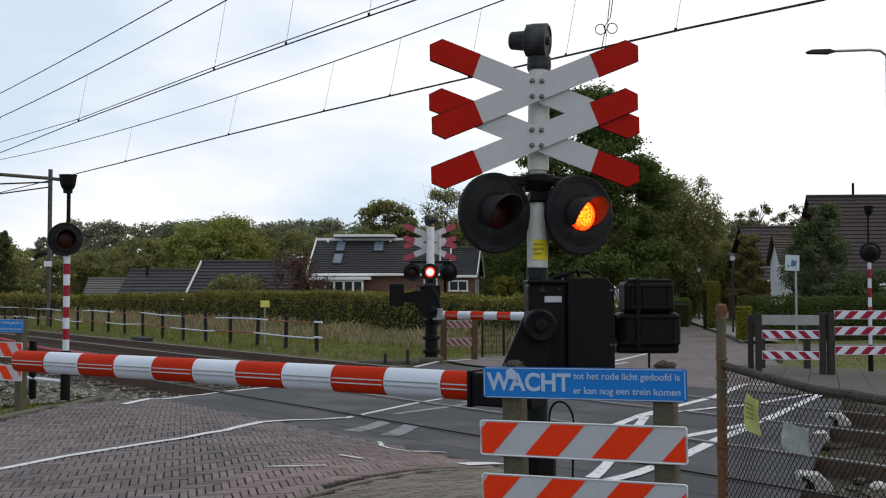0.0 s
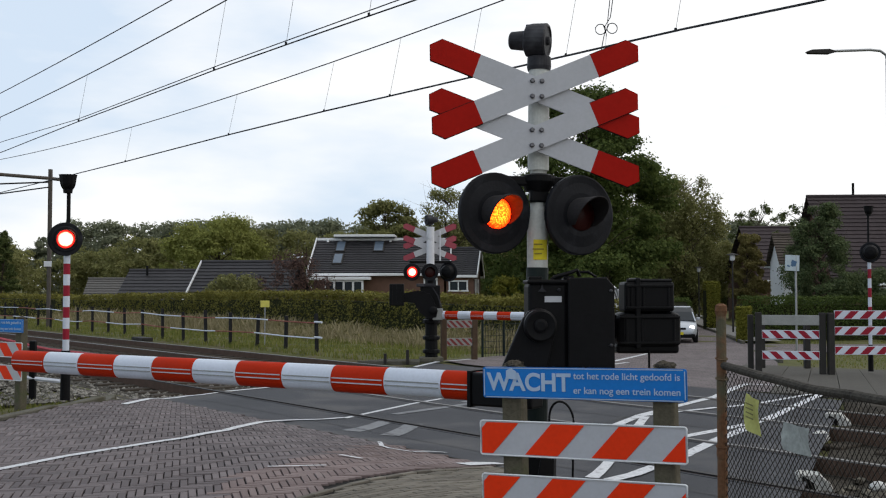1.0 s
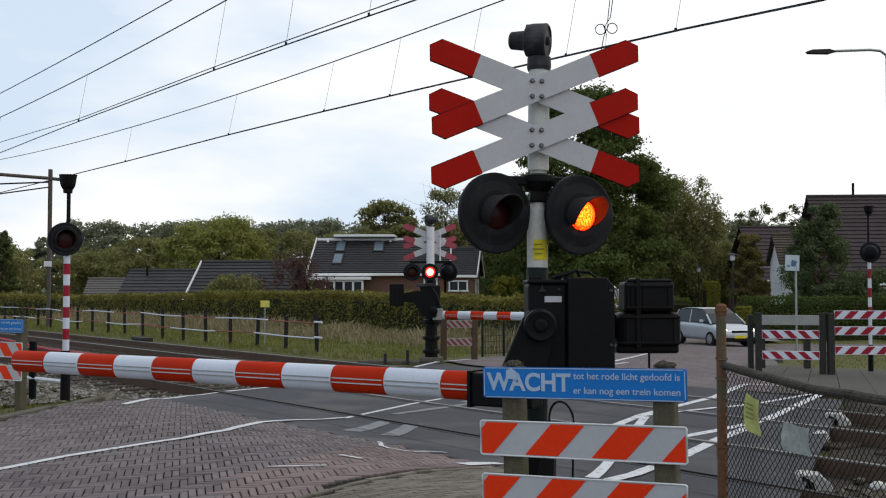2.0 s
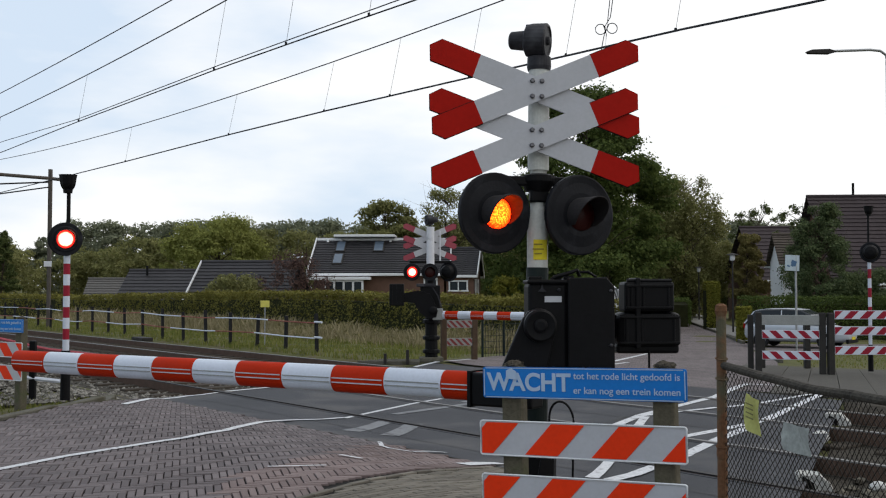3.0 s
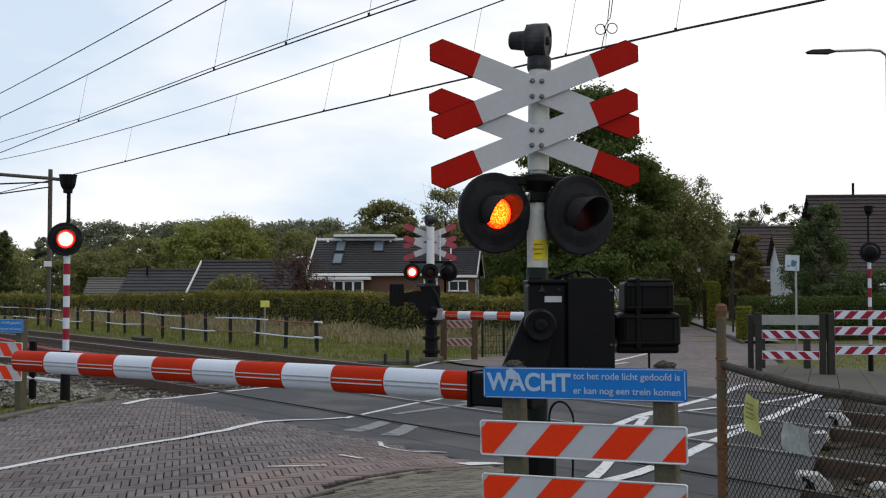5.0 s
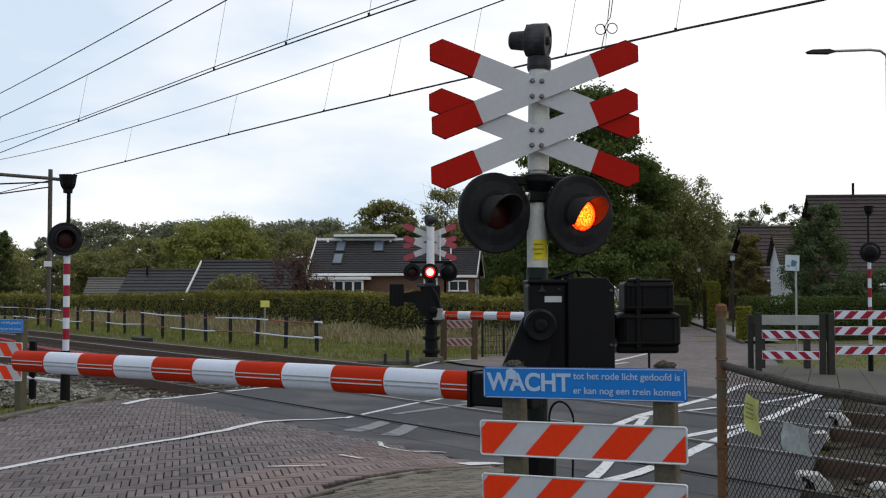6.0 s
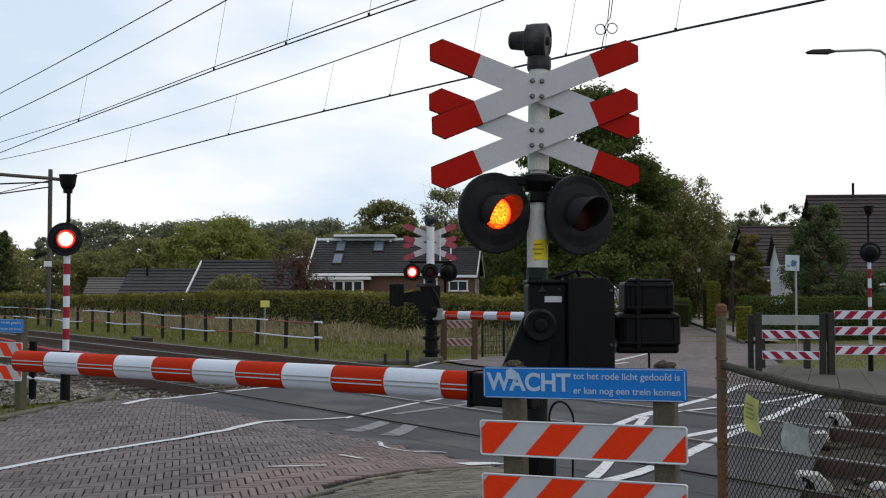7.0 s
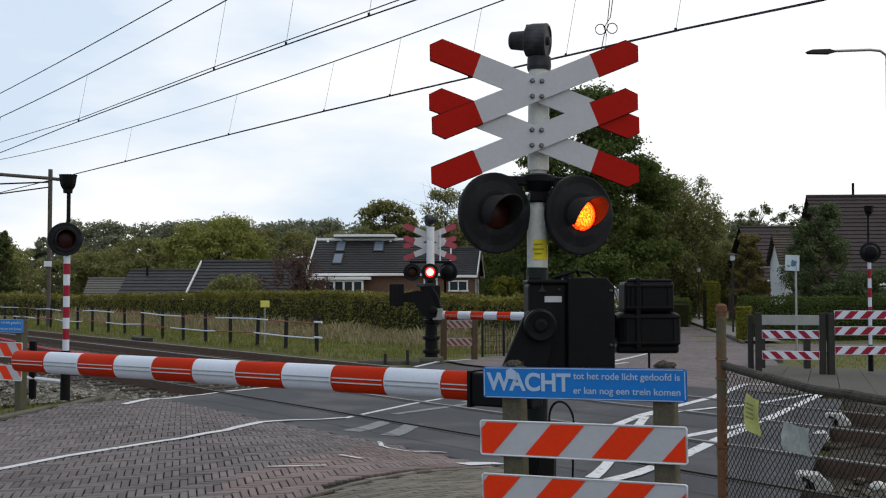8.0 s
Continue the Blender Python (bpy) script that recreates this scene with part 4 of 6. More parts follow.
def far_barrier_drive():
    """The drive on the other side, seen from behind: column, cranked arm and one block weight."""
    mach = thing("barrier_machine", "black barrier drive with cranked arm and block counterweight", "barrier drive", pose(-0.27, 22.12, 1.15), "barrier drives")
    part("drive_box", box(bmesh.new(), 0.42, 0.3, 0.5, pose(0.0, 0.1, 0.22), 0.02), M_BLACK, mach, "black drive housing")
    part("lid", box(bmesh.new(), 0.40, 0.36, 0.07, pose(-0.09, 0.1, 0.47), 0.015), M_BELL, mach)
    part("crank_arm", prism(bmesh.new(), [(-0.56, 0.30), (-0.25, 0.36), (0.02, 0.28), (0.16, -0.06), (0.13, -0.20), (-0.05, -0.23), (-0.22, -0.10), (-0.34, 0.10), (-0.56, 0.12)], 0.09, pose(0, -0.14, 0)), M_BLACK, mach, "cranked black arm")
    cw = part("counterweight", box(bmesh.new(), 0.30, 0.34, 0.46, pose(-0.70, -0.1, 0.27), 0.02), M_BLACK, mach, "black block counterweight")
    for k in (-0.09, 0.0, 0.09):
        part("rib", box(bmesh.new(), 0.012, 0.35, 0.42, pose(-0.70 + k, -0.1, 0.27), 0.003), M_BLACK, cw)
    part("hub", lathe(bmesh.new(), [(0.09, 0), (0.09, 0.05), (0.06, 0.07), (0.03, 0.075)], pose(0.06, -0.18, -0.06, 90, 0, 0), 20), M_BLACK, mach)
    part("stay", tube(bmesh.new(), [(0.05, -0.2, 0.42), (0.16, -0.2, 0.25), (0.24, -0.2, 0.0)], 0.014, 6), M_BELL, mach)
    part("boom_socket", box(bmesh.new(), 0.22, 0.2, 0.24, pose(0.16, -0.06, -0.14), 0.015), M_FENCEGREY, mach, "grey boom socket")
    return mach


far_barrier_drive()
far_boom = boom("barrier_boom", (-0.2, 22.15, 0.995), (2.96, 20.05, 0.995), 0.085, "closed red and white barrier boom on the other side", 12)


def slim_signal(m, turn, phase, top, lampz, r, label, stripe=M_FENCEDRED, foot=0.55, wide=0.036):
    """A slim red and white pole with one lamp and a bell on top."""
    sl = thing("lamp_post_signal", label, "crossing signal", m, "slim lamp posts")
    n = 9
    hgt = lampz - 0.15 - foot
    part("foot", cyl(bmesh.new(), wide * 1.5, wide * 1.4, foot, pose(0, 0, foot / 2), 16), M_BLACK, sl, "black pole foot")
    for i in range(n):
        part("band", cyl(bmesh.new(), wide, wide, hgt / n, pose(0, 0, foot + hgt * (i + 0.5) / n), 16), M_BOOM_WHITE if i % 2 == 0 else stripe, sl, "white band" if i % 2 == 0 else "red band")
    part("stem", cyl(bmesh.new(), 0.022, 0.022, top - lampz + 0.3, pose(0, 0.03, (top + lampz) / 2 - 0.15), 12), M_BLACK, sl)
    bell = lathe(bmesh.new(), [(0.05, -0.20), (0.055, -0.16), (0.075, -0.13), (0.085, -0.10), (0.10, 0.0), (0.105, 0.005)], pose(0, 0.0, top, 0, 0, 0), 10)
    part("bell_housing", bell, M_BLACK, sl, "black tapered bell housing")
    signal_lamp(sl, 0, -0.06, lampz, turn, phase, r, M_GLOW_FAR, lens=0.104, hood=0.15)
    return sl


slim_signal(pose(-4.21, 11.7, 0.31), 26, "P", 2.51, 1.79, 0.187, "slim red and white post with one flashing lamp and a bell")
slim_signal(pose(8.85, 21.7, -0.16), 160, "", 3.42, 2.46, 0.21, "slim red and white post with a lamp seen from behind")


# ---- vehicles ----
def loft(bm, sections):
    """Skins a row of closed sections of equal count."""
    rings = [[bm.verts.new(p) for p in sec] for sec in sections]
    k = len(rings[0])
    for a, b in zip(rings, rings[1:]):
        for i in range(k):
            j = (i + 1) % k
            bm.faces.new((a[i], a[j], b[j], b[i]))
    bm.faces.new(rings[0][::-1])
    bm.faces.new(rings[-1])
    bmesh.ops.recalc_face_normals(bm, faces=bm.faces)
    return bm


def wheel(parent, x, y, r, side):
    w = part("wheel", lathe(bmesh.new(), [(r * 0.55, -0.09), (r * 0.95, -0.095), (r, -0.07), (r, 0.07), (r * 0.95, 0.095), (r * 0.55, 0.09)], pose(0, 0, 0, 90, 0, 0), 24), M_RUBBER, parent, "black tyre with silver rim")
    w.location = (x, y, r)
    rim = bmesh.new()
    lathe(rim, [(r * 0.62, 0), (r * 0.60, 0.012), (r * 0.2, 0.016), (r * 0.16, 0.03)], pose(0, side * 0.088, 0, -90 * side, 0, 0), 20)
    for i in range(5):
        box(rim, 0.05, 0.012, r * 0.5, pose(0, side * 0.105, 0) @ pose(0, 0, 0, 0, 72 * i, 0) @ pose(0, 0, r * 0.32))
    part("rim", rim, M_STEEL, w)
    return w


def vehicle(name, label, L, W, H, paint, prof_low, prof_top, cat, r=0.29, lit=True, wheels=(0.29, -0.31)):
    """Forward is +x. prof_low: (x, z bottom, z top) of the body; prof_top: (x, z) roofline of the cabin."""
    v = thing(name, label, cat)
    secs = []
    for x, zb, zt, k in prof_low:
        w = W / 2 * k
        secs.append([(x, -w * 0.92, zb), (x, -w, zb + 0.12), (x, -w, zt - 0.12), (x, -w * 0.93, zt), (x, w * 0.93, zt), (x, w, zt - 0.12), (x, w, zb + 0.12), (x, w * 0.92, zb)])
    body = part("body", loft(bmesh.new(), secs), paint, v, smooth=True)
    sub_ = body.modifiers.new("round", "SUBSURF")
    sub_.levels = sub_.render_levels = 2
    secs = []
    for x, zt in prof_top:
        zb = prof_low[0][2] - 0.02
        zb = float(np.interp(x, [p[0] for p in prof_low], [p[2] for p in prof_low])) - 0.02
        t = W / 2 * (0.93 - 0.16 * max(0, (zt - zb)) / 0.6)
        secs.append([(x, -W / 2 * 0.91, zb), (x, -t, max(zb + 0.005, zt - 0.05)), (x, -t * 0.88, max(zb + 0.01, zt)), (x, t * 0.88, max(zb + 0.01, zt)), (x, t, max(zb + 0.005, zt - 0.05)), (x, W / 2 * 0.91, zb)])
    cabin = part("cabin", loft(bmesh.new(), secs), M_GLASS, v, "dark glazed cabin")
    # roof skin and pillars
    roof = []
    for x, zt in prof_top:
        if zt > H - 0.12:
            t = W / 2 * 0.76
            roof.append([(x, -t, zt - 0.05), (x, -t * 0.9, zt + 0.012), (x, t * 0.9, zt + 0.012), (x, t, zt - 0.05)])
    if len(roof) > 1:
        part("roof", loft(bmesh.new(), roof), paint, v)
    pts = [p for p in prof_top]
    for sgn in (-1, 1):
        pil = bmesh.new()
        for (xa, za), (xb, zb_) in ((pts[0], pts[1]), (pts[-1], pts[-2])):
            lowz = float(np.interp(xa, [p[0] for p in prof_low], [p[2] for p in prof_low]))
            tube(pil, [(xa, sgn * W / 2 * 0.9, lowz - 0.02), (xb, sgn * W / 2 * 0.765, zb_ - 0.03)], 0.035, 6)
        xm = (pts[0][0] + pts[-1][0]) / 2 - 0.1
        tube(pil, [(xm, sgn * W / 2 * 0.92, 0.85 * H / 1.45), (xm, sgn * W / 2 * 0.77, H - 0.06)], 0.03, 6)
        part("pillar", pil, paint, v)
    f = prof_low[-1][0]
    for sgn in (-1, 1):
        part("headlight", lathe(bmesh.new(), [(0.10, 0), (0.09, 0.03), (0.04, 0.05)], pose(f - 0.15, sgn * W * 0.36, H * 0.43, 0, 78, sgn * 12), 16), M_LAMPWHITE if lit else M_GLASS, v, "lit headlight")
        part("mirror", box(bmesh.new(), 0.08, 0.16, 0.11, pose(L * 0.16, sgn * (W / 2 + 0.05), H * 0.66), 0.03), paint, v)
        part("tail_light", box(bmesh.new(), 0.05, 0.14, 0.2, pose(-L / 2 + 0.06, sgn * W * 0.4, H * 0.55), 0.01), M_SIGN_RED, v)
    part("grille", box(bmesh.new(), 0.04, W * 0.42, 0.09, pose(f - 0.03, 0, H * 0.40), 0.01), M_BLACK, v, "black grille")
    part("bumper", box(bmesh.new(), 0.10, W * 0.86, 0.16, pose(f - 0.055, 0, H * 0.2), 0.03), M_BLACK, v, "dark lower bumper")
    part("number_plate", box(bmesh.new(), 0.012, 0.5, 0.11, pose(f + 0.0, 0, H * 0.27), 0.004), M_YELLOW, v, "yellow plate")
    ws = []
    for x in (L * wheels[0], L * wheels[1]):
        for sgn in (-1, 1):
            ws.append((wheel(v, x, sgn * (W / 2 - 0.08), r, sgn), (x, sgn * (W / 2 - 0.08), r)))
    return v, ws


silver_car, CAR_WHEELS = vehicle("hatchback_car", "silver small hatchback with lit headlights turning out of the road", 3.9, 1.65, 1.46, M_SILVER,
    [(-1.94, 0.36, 0.86, 0.86), (-1.8, 0.24, 0.95, 0.97), (-1.0, 0.2, 0.95, 1.0), (0.6, 0.2, 0.93, 1.0), (1.2, 0.2, 0.88, 0.99), (1.65, 0.22, 0.78, 0.94), (1.9, 0.26, 0.66, 0.82), (1.96, 0.34, 0.55, 0.74)],
    [(-1.86, 0.96), (-1.5, 1.38), (-1.1, 1.44), (-0.3, 1.46), (0.25, 1.42), (0.6, 1.25), (1.12, 0.9)], "car")
white_van, _w = vehicle("delivery_van", "white van with lit headlights waiting behind the closed boom", 4.8, 1.85, 2.0, M_VANWHITE,
    [(-2.38, 0.4, 1.1, 0.94), (-2.3, 0.28, 1.16, 1.0), (0.9, 0.26, 1.16, 1.0), (1.6, 0.26, 1.1, 0.99), (2.2, 0.28, 0.95, 0.92), (2.4, 0.36, 0.7, 0.8)],
    [(-2.34, 1.2), (-2.28, 1.92), (-1.8, 1.99), (0.0, 2.0), (0.7, 1.95), (1.0, 1.75), (1.7, 1.12)], "van", r=0.33)
white_van.matrix_world = pose(4.75, 34.0, ground_z(4.75, 34.0) + 0.01, 0, 0, -105)


# ---- overhead line ----
def wire(parent, n, heights, r=0.012, name="wire"):
    """A wire along the track at the heights given along s."""
    z = interp(heights)
    pts = [(*sn(s, n).xy, z(s)) for s in list(range(-60, 0, 6)) + list(range(0, 46)) + list(range(48, 161, 4))]
    return part(name, tube(bmesh.new(), pts, r, 6), M_CABLE, parent)


def sag(mid, low, k, far=6.4):
    """Heights of a hung wire: lowest at s = mid, rising to the masts."""
    return [(s, min(low + k * (s - mid) ** 2, far + 0.6)) for s in range(-60, 161, 2)]


def overhead_line():
    near_contact = [(-60, 5.15), (9, 5.19), (13, 5.22), (16, 5.23), (22.6, 5.18), (28.3, 5.09), (60, 5.1)]
    far_contact = [(-60, 4.9), (6.9, 5.01), (9.1, 5.07), (11.2, 5.09), (13.5, 5.12), (18, 5.16), (22.3, 5.165), (28.6, 5.13), (60, 5.1)]
    near_mess, far_mess = sag(31, 6.075, 0.00138), sag(25.5, 6.09, 0.00132)
    for n, contact, mess, hung in ((7.9, near_contact, near_mess, (4.3, 6.6, 9.0, 11.5, 13.7, 16.1, 22.6, 29)), (11.33, far_contact, far_mess, (2.4, 4.7, 6.9, 9.1, 11.2, 13.5, 15.8, 18.1, 22.3, 28.6))):
        ol = thing("overhead_line", "dark overhead railway wires with thin droppers", "overhead line")
        wire(ol, n, contact, 0.0105, "contact_wire")
        if n < 9:
            wire(ol, n + 0.07, [(-60, 5.25), (9, 5.31), (16.2, 5.32), (22.8, 5.265), (28.6, 5.40), (60, 5.5)], 0.008, "contact_wire")
            wire(ol, n - 0.4, sag(31, 6.388, 0.00076), 0.010, "feeder_wire")
        else:
            wire(ol, n + 0.05, [(s, z + 0.03) for s, z in contact], 0.007, "contact_wire")
        wire(ol, n + 0.10, mess, 0.011, "messenger_wire")
        zc, zm = interp(contact), interp(mess)
        for s in hung:
            a, b = sn(s, n), sn(s - 0.22, n + 0.10)
            part("dropper", tube(bmesh.new(), [(a.x, a.y, zc(s)), (b.x, b.y, zm(s - 0.22))], 0.0032, 5), M_CABLE, ol)
            part("clip", box(bmesh.new(), 0.035, 0.03, 0.05, pose(a.x, a.y, zc(s) + 0.02), 0.005), M_CABLE, ol)
    lead = thing("jumper_wire", "curled thin jumper wire between the overhead wires", "wire")
    ca, cb, r = Vector((2.295, 15.1, 5.325)), Vector((2.465, 15.1, 5.34)), 0.075
    first, second = [Vector((2.50, 15.1, 5.95)), Vector((2.44, 15.1, 5.50))], [Vector((2.455, 15.1, 5.95)), Vector((2.40, 15.1, 5.45))]
    for i in range(22):
        t = 2 * math.pi * i / 20
        first.append(ca + Vector((r * math.cos(0.6 + t), 0.01 * i / 20, r * math.sin(0.6 + t))))
        second.append(cb + Vector((-r * math.cos(0.6 + t), 0.01 * i / 20, r * math.sin(0.6 + t))))
    first += [Vector((2.38, 15.1, 5.25)), Vector((2.36, 15.1, 5.0))]
    second += [Vector((2.35, 15.1, 5.25)), Vector((2.30, 15.1, 5.0))]
    for pts in (first, second):
        part("strand", tube(bmesh.new(), pts, 0.007, 6), M_CABLE, lead)


overhead_line()


M_MAST = mat("weathered_mast", (0.085, 0.075, 0.066), 0.8, var=0.25)


def catenary_mast():
    ma = thing("catenary_mast", "brown steel railway mast with a cantilever arm", "mast", pose(-16.05, 42.6, -0.2))
    part("post", box(bmesh.new(), 0.135, 0.16, 6.65, pose(0, 0, 3.3), 0.015), M_MAST, ma)
    d = Vector((-NX, -NY, 0))
    t = bmesh.new()
    tube(t, [Vector((0, 0, 6.2)) - d * 0.8, Vector((0, 0, 6.25)), d * 7.0 + Vector((0, 0, 6.35))], 0.07, 8)
    part("cantilever", t, M_MAST, ma)
    t = bmesh.new()
    tube(t, [(0, 0, 6.1), d * 5 + Vector((0, 0, 5.6))], 0.035, 6)
    tube(t, [(0, 0, 5.9), d * 3 + Vector((0, 0, 5.3))], 0.03, 6)
    part("stay", t, M_CABLE, ma)
    part("number_board", box(bmesh.new(), 0.32, 0.03, 0.22, pose(0, -0.16, 2.75), 0.01), M_WHITE, ma, "small pale board")


catenary_mast()


def street_lamp(m, h, reach, label, head=0.9):
    la = thing("street_lamp", label, "street lamp", m)
    part("pole", cyl(bmesh.new(), 0.09, 0.055, h - 0.3, pose(0, 0, (h - 0.3) / 2), 12), M_STEEL, la)
    pts = [(0, 0, h - 0.35), (-0.04, 0, h - 0.15), (-0.2, 0, h - 0.03), (-0.5, 0, h), (-reach, 0, h - 0.04)]
    part("arm", tube(bmesh.new(), pts, 0.04, 8), M_STEEL, la)
    bm = bmesh.new()
    prism(bm, [(-reach - head, -0.02), (-reach - head * 0.9, -0.07), (-reach - 0.1, -0.08), (-reach + 0.1, -0.02), (-reach - 0.1, 0.05), (-reach - head * 0.8, 0.03)], 0.2)
    o = part("head", bm, M_FENCEDARK, la, "flat dark lamp head")
    o.location = (0, 0, h - 0.04)
    return la


street_lamp(pose(12.85, 30, -0.5), 8.95, 1.6, "tall street lamp with a curved arm and flat head", 0.75)


def garden_lamp(m, h):
    la = thing("lantern_post", "dark lamp post with a round white lantern and flat cap", "street lamp", m)
    part("pole", cyl(bmesh.new(), 0.05, 0.035, h, pose(0, 0, h / 2), 10), M_FENCEDARK, la)
    part("lantern", lathe(bmesh.new(), [(0.06, 0), (0.12, 0.06), (0.13, 0.28), (0.1, 0.3)], pose(0, 0, h), 14), M_WHITE, la)
    part("cap", lathe(bmesh.new(), [(0.30, 0), (0.26, 0.03), (0.05, 0.1)], pose(0, 0, h + 0.3), 16), M_FENCEDARK, la)


garden_lamp(pose(14.4, 52, -0.78), 3.7)
garden_lamp(pose(18.1, 74, -0.79), 3.5)


# ---- fences ----
def rail_fence():
    fe = thing("post_fence", "long low fence of dark posts with faded red and white rails", "fence")
    n0, posts = 13.85, list(np.arange(22.4, 64, 1.55))
    rng = random.Random(8)
    tops = []
    for s in posts:
        p = sn(s, n0)
        lean = rng.uniform(-2.5, 2.5)
        hh = 1.10 + rng.uniform(-0.05, 0.05)
        o = part("post", box(bmesh.new(), 0.085, 0.08, hh, pose(0, 0, hh / 2), 0.01), M_RUBBER, fe)
        o.matrix_local = pose(p.x, p.y, -0.22, lean, lean * 0.6, 30)
        tops.append((p, rng.uniform(-0.04, 0.04)))
    for zz in (0.72, 0.34):
        for i, ((a, da), (b, db)) in enumerate(zip(tops, tops[1:])):
            d = b - a
            for k in range(2):
                red = (i * 2 + k + (3 if zz < 0.5 else 0)) % 7 in (0, 1, 2)
                p, q = a + d * (0.5 * k), a + d * (0.5 * k + 0.5)
                za, zb = zz + da * (1 - 0.5 * k) + db * 0.5 * k, zz + da * (0.5 - 0.5 * k) + db * (0.5 + 0.5 * k)
                part("rail", tube(bmesh.new(), [(p.x - 0.06, p.y - 0.05, za), (q.x - 0.06, q.y - 0.05, zb)], 0.018, 6), M_RAILRED if red else M_BOOM_WHITE, fe, "faded red rail" if red else "white rail")
    p = sn(22.4, n0)
    for zz in (0.72, 0.34):
        part("rail", tube(bmesh.new(), [(p.x - 0.06, p.y - 0.05, zz), (p.x + 0.14, p.y - 0.17, zz - 0.01)], 0.028, 6), M_BOOM_WHITE, fe, "white rail")


rail_fence()


def short_posts():
    p = thing("short_post", "short black post with a thin pale rail in the ballast", "post", pose(-4.75, 12.15, 0.2))
    part("shaft", box(bmesh.new(), 0.07, 0.07, 0.75, pose(0, 0, 0.37), 0.01), M_BLACK, p)
    part("rail", tube(bmesh.new(), [(-1.2, -0.2, 0.48), (0.1, 0, 0.3), (0.38, 0.1, 0.26)], 0.025, 6), M_BOOM_WHITE, p, "white rail")
    part("rail", tube(bmesh.new(), [(-0.5, 0.1, 0.78), (0.05, 0.3, 0.63), (0.9, 0.6, 0.5)], 0.02, 6), M_BACK_RED, p, "dark red rail")


short_posts()


def striped_barrier(m, w, rows, label, top=True, posts=True, lean=1.0, h=1.25, post_mat=M_FENCEDARK, pale=M_BOOM_WHITE, red=M_FENCEDRED):
    """A pedestrian barrier: grey posts with red and white boards."""
    f = thing("pedestrian_barrier", label, "barrier", m, "barriers of the footway")
    for x in (-w / 2 - 0.06, w / 2 + 0.06):
        part("post", box(bmesh.new(), 0.125, 0.12, h, pose(x, 0.03, h / 2 - 0.05), 0.012), post_mat, f)
    if top:
        part("top_board", box(bmesh.new(), w, 0.04, 0.2, pose(0, 0, h - 0.2), 0.008), M_FENCEGREY, f, "plain grey board")
    for zz in rows:
        striped_board(f, w, 0.172, pose(0, 0, zz), 4, -lean, pale, red, 0.03)
    return f


first_barrier = striped_barrier(pose(6.93, 20.9, -0.13, 0, 0, -12), 1.1, (0.765, 0.35), "grey barrier with two striped boards and a plain top board")
part("post", box(bmesh.new(), 0.11, 0.11, 1.2, pose(-0.75, 0.22, 0.55), 0.012), M_FENCEDARK, first_barrier)
striped_barrier(pose(8.38, 20.7, -0.13, 0, 0, 0), 1.30, (1.16, 0.845, 0.46), "barrier with three red and white striped boards", False, lean=-1.0)
striped_barrier(pose(7.5, 23.0, -0.15, 0, 0, 4), 0.9, (), "second pair of grey posts standing behind the first barrier", False, h=1.0)
striped_barrier(pose(0.37, 23.6, -0.15, 0, 0, 15), 0.60, (0.90, 0.50), "small striped barrier on brown posts beside the far signal", False, post_mat=M_BROWNPOST, pale=M_FENCEGREY, red=M_FADEDRED)


def mesh_panel_fence():
    f = thing("green_panel_fence", "dark green wire panel fence on thin posts", "fence")
    a, b = Vector((0.95, 25.2, -0.25)), Vector((2.6, 27.0, -0.28))
    for i in range(4):
        p = a + (b - a) * i / 3
        part("post", cyl(bmesh.new(), 0.03, 0.03, 1.1, pose(p.x, p.y, p.z + 0.5), 8), M_DARKGREEN, f)
    for i in range(24):
        p = a + (b - a) * i / 23
        part("upright_wire", cyl(bmesh.new(), 0.006, 0.006, 0.9, pose(p.x, p.y, p.z + 0.5), 5), M_DARKGREEN, f)
    for k in range(7):
        part("cross_wire", tube(bmesh.new(), [a + Vector((0, 0, 0.1 + k * 0.14)), b + Vector((0, 0, 0.1 + k * 0.14))], 0.006, 5), M_DARKGREEN, f)


mesh_panel_fence()


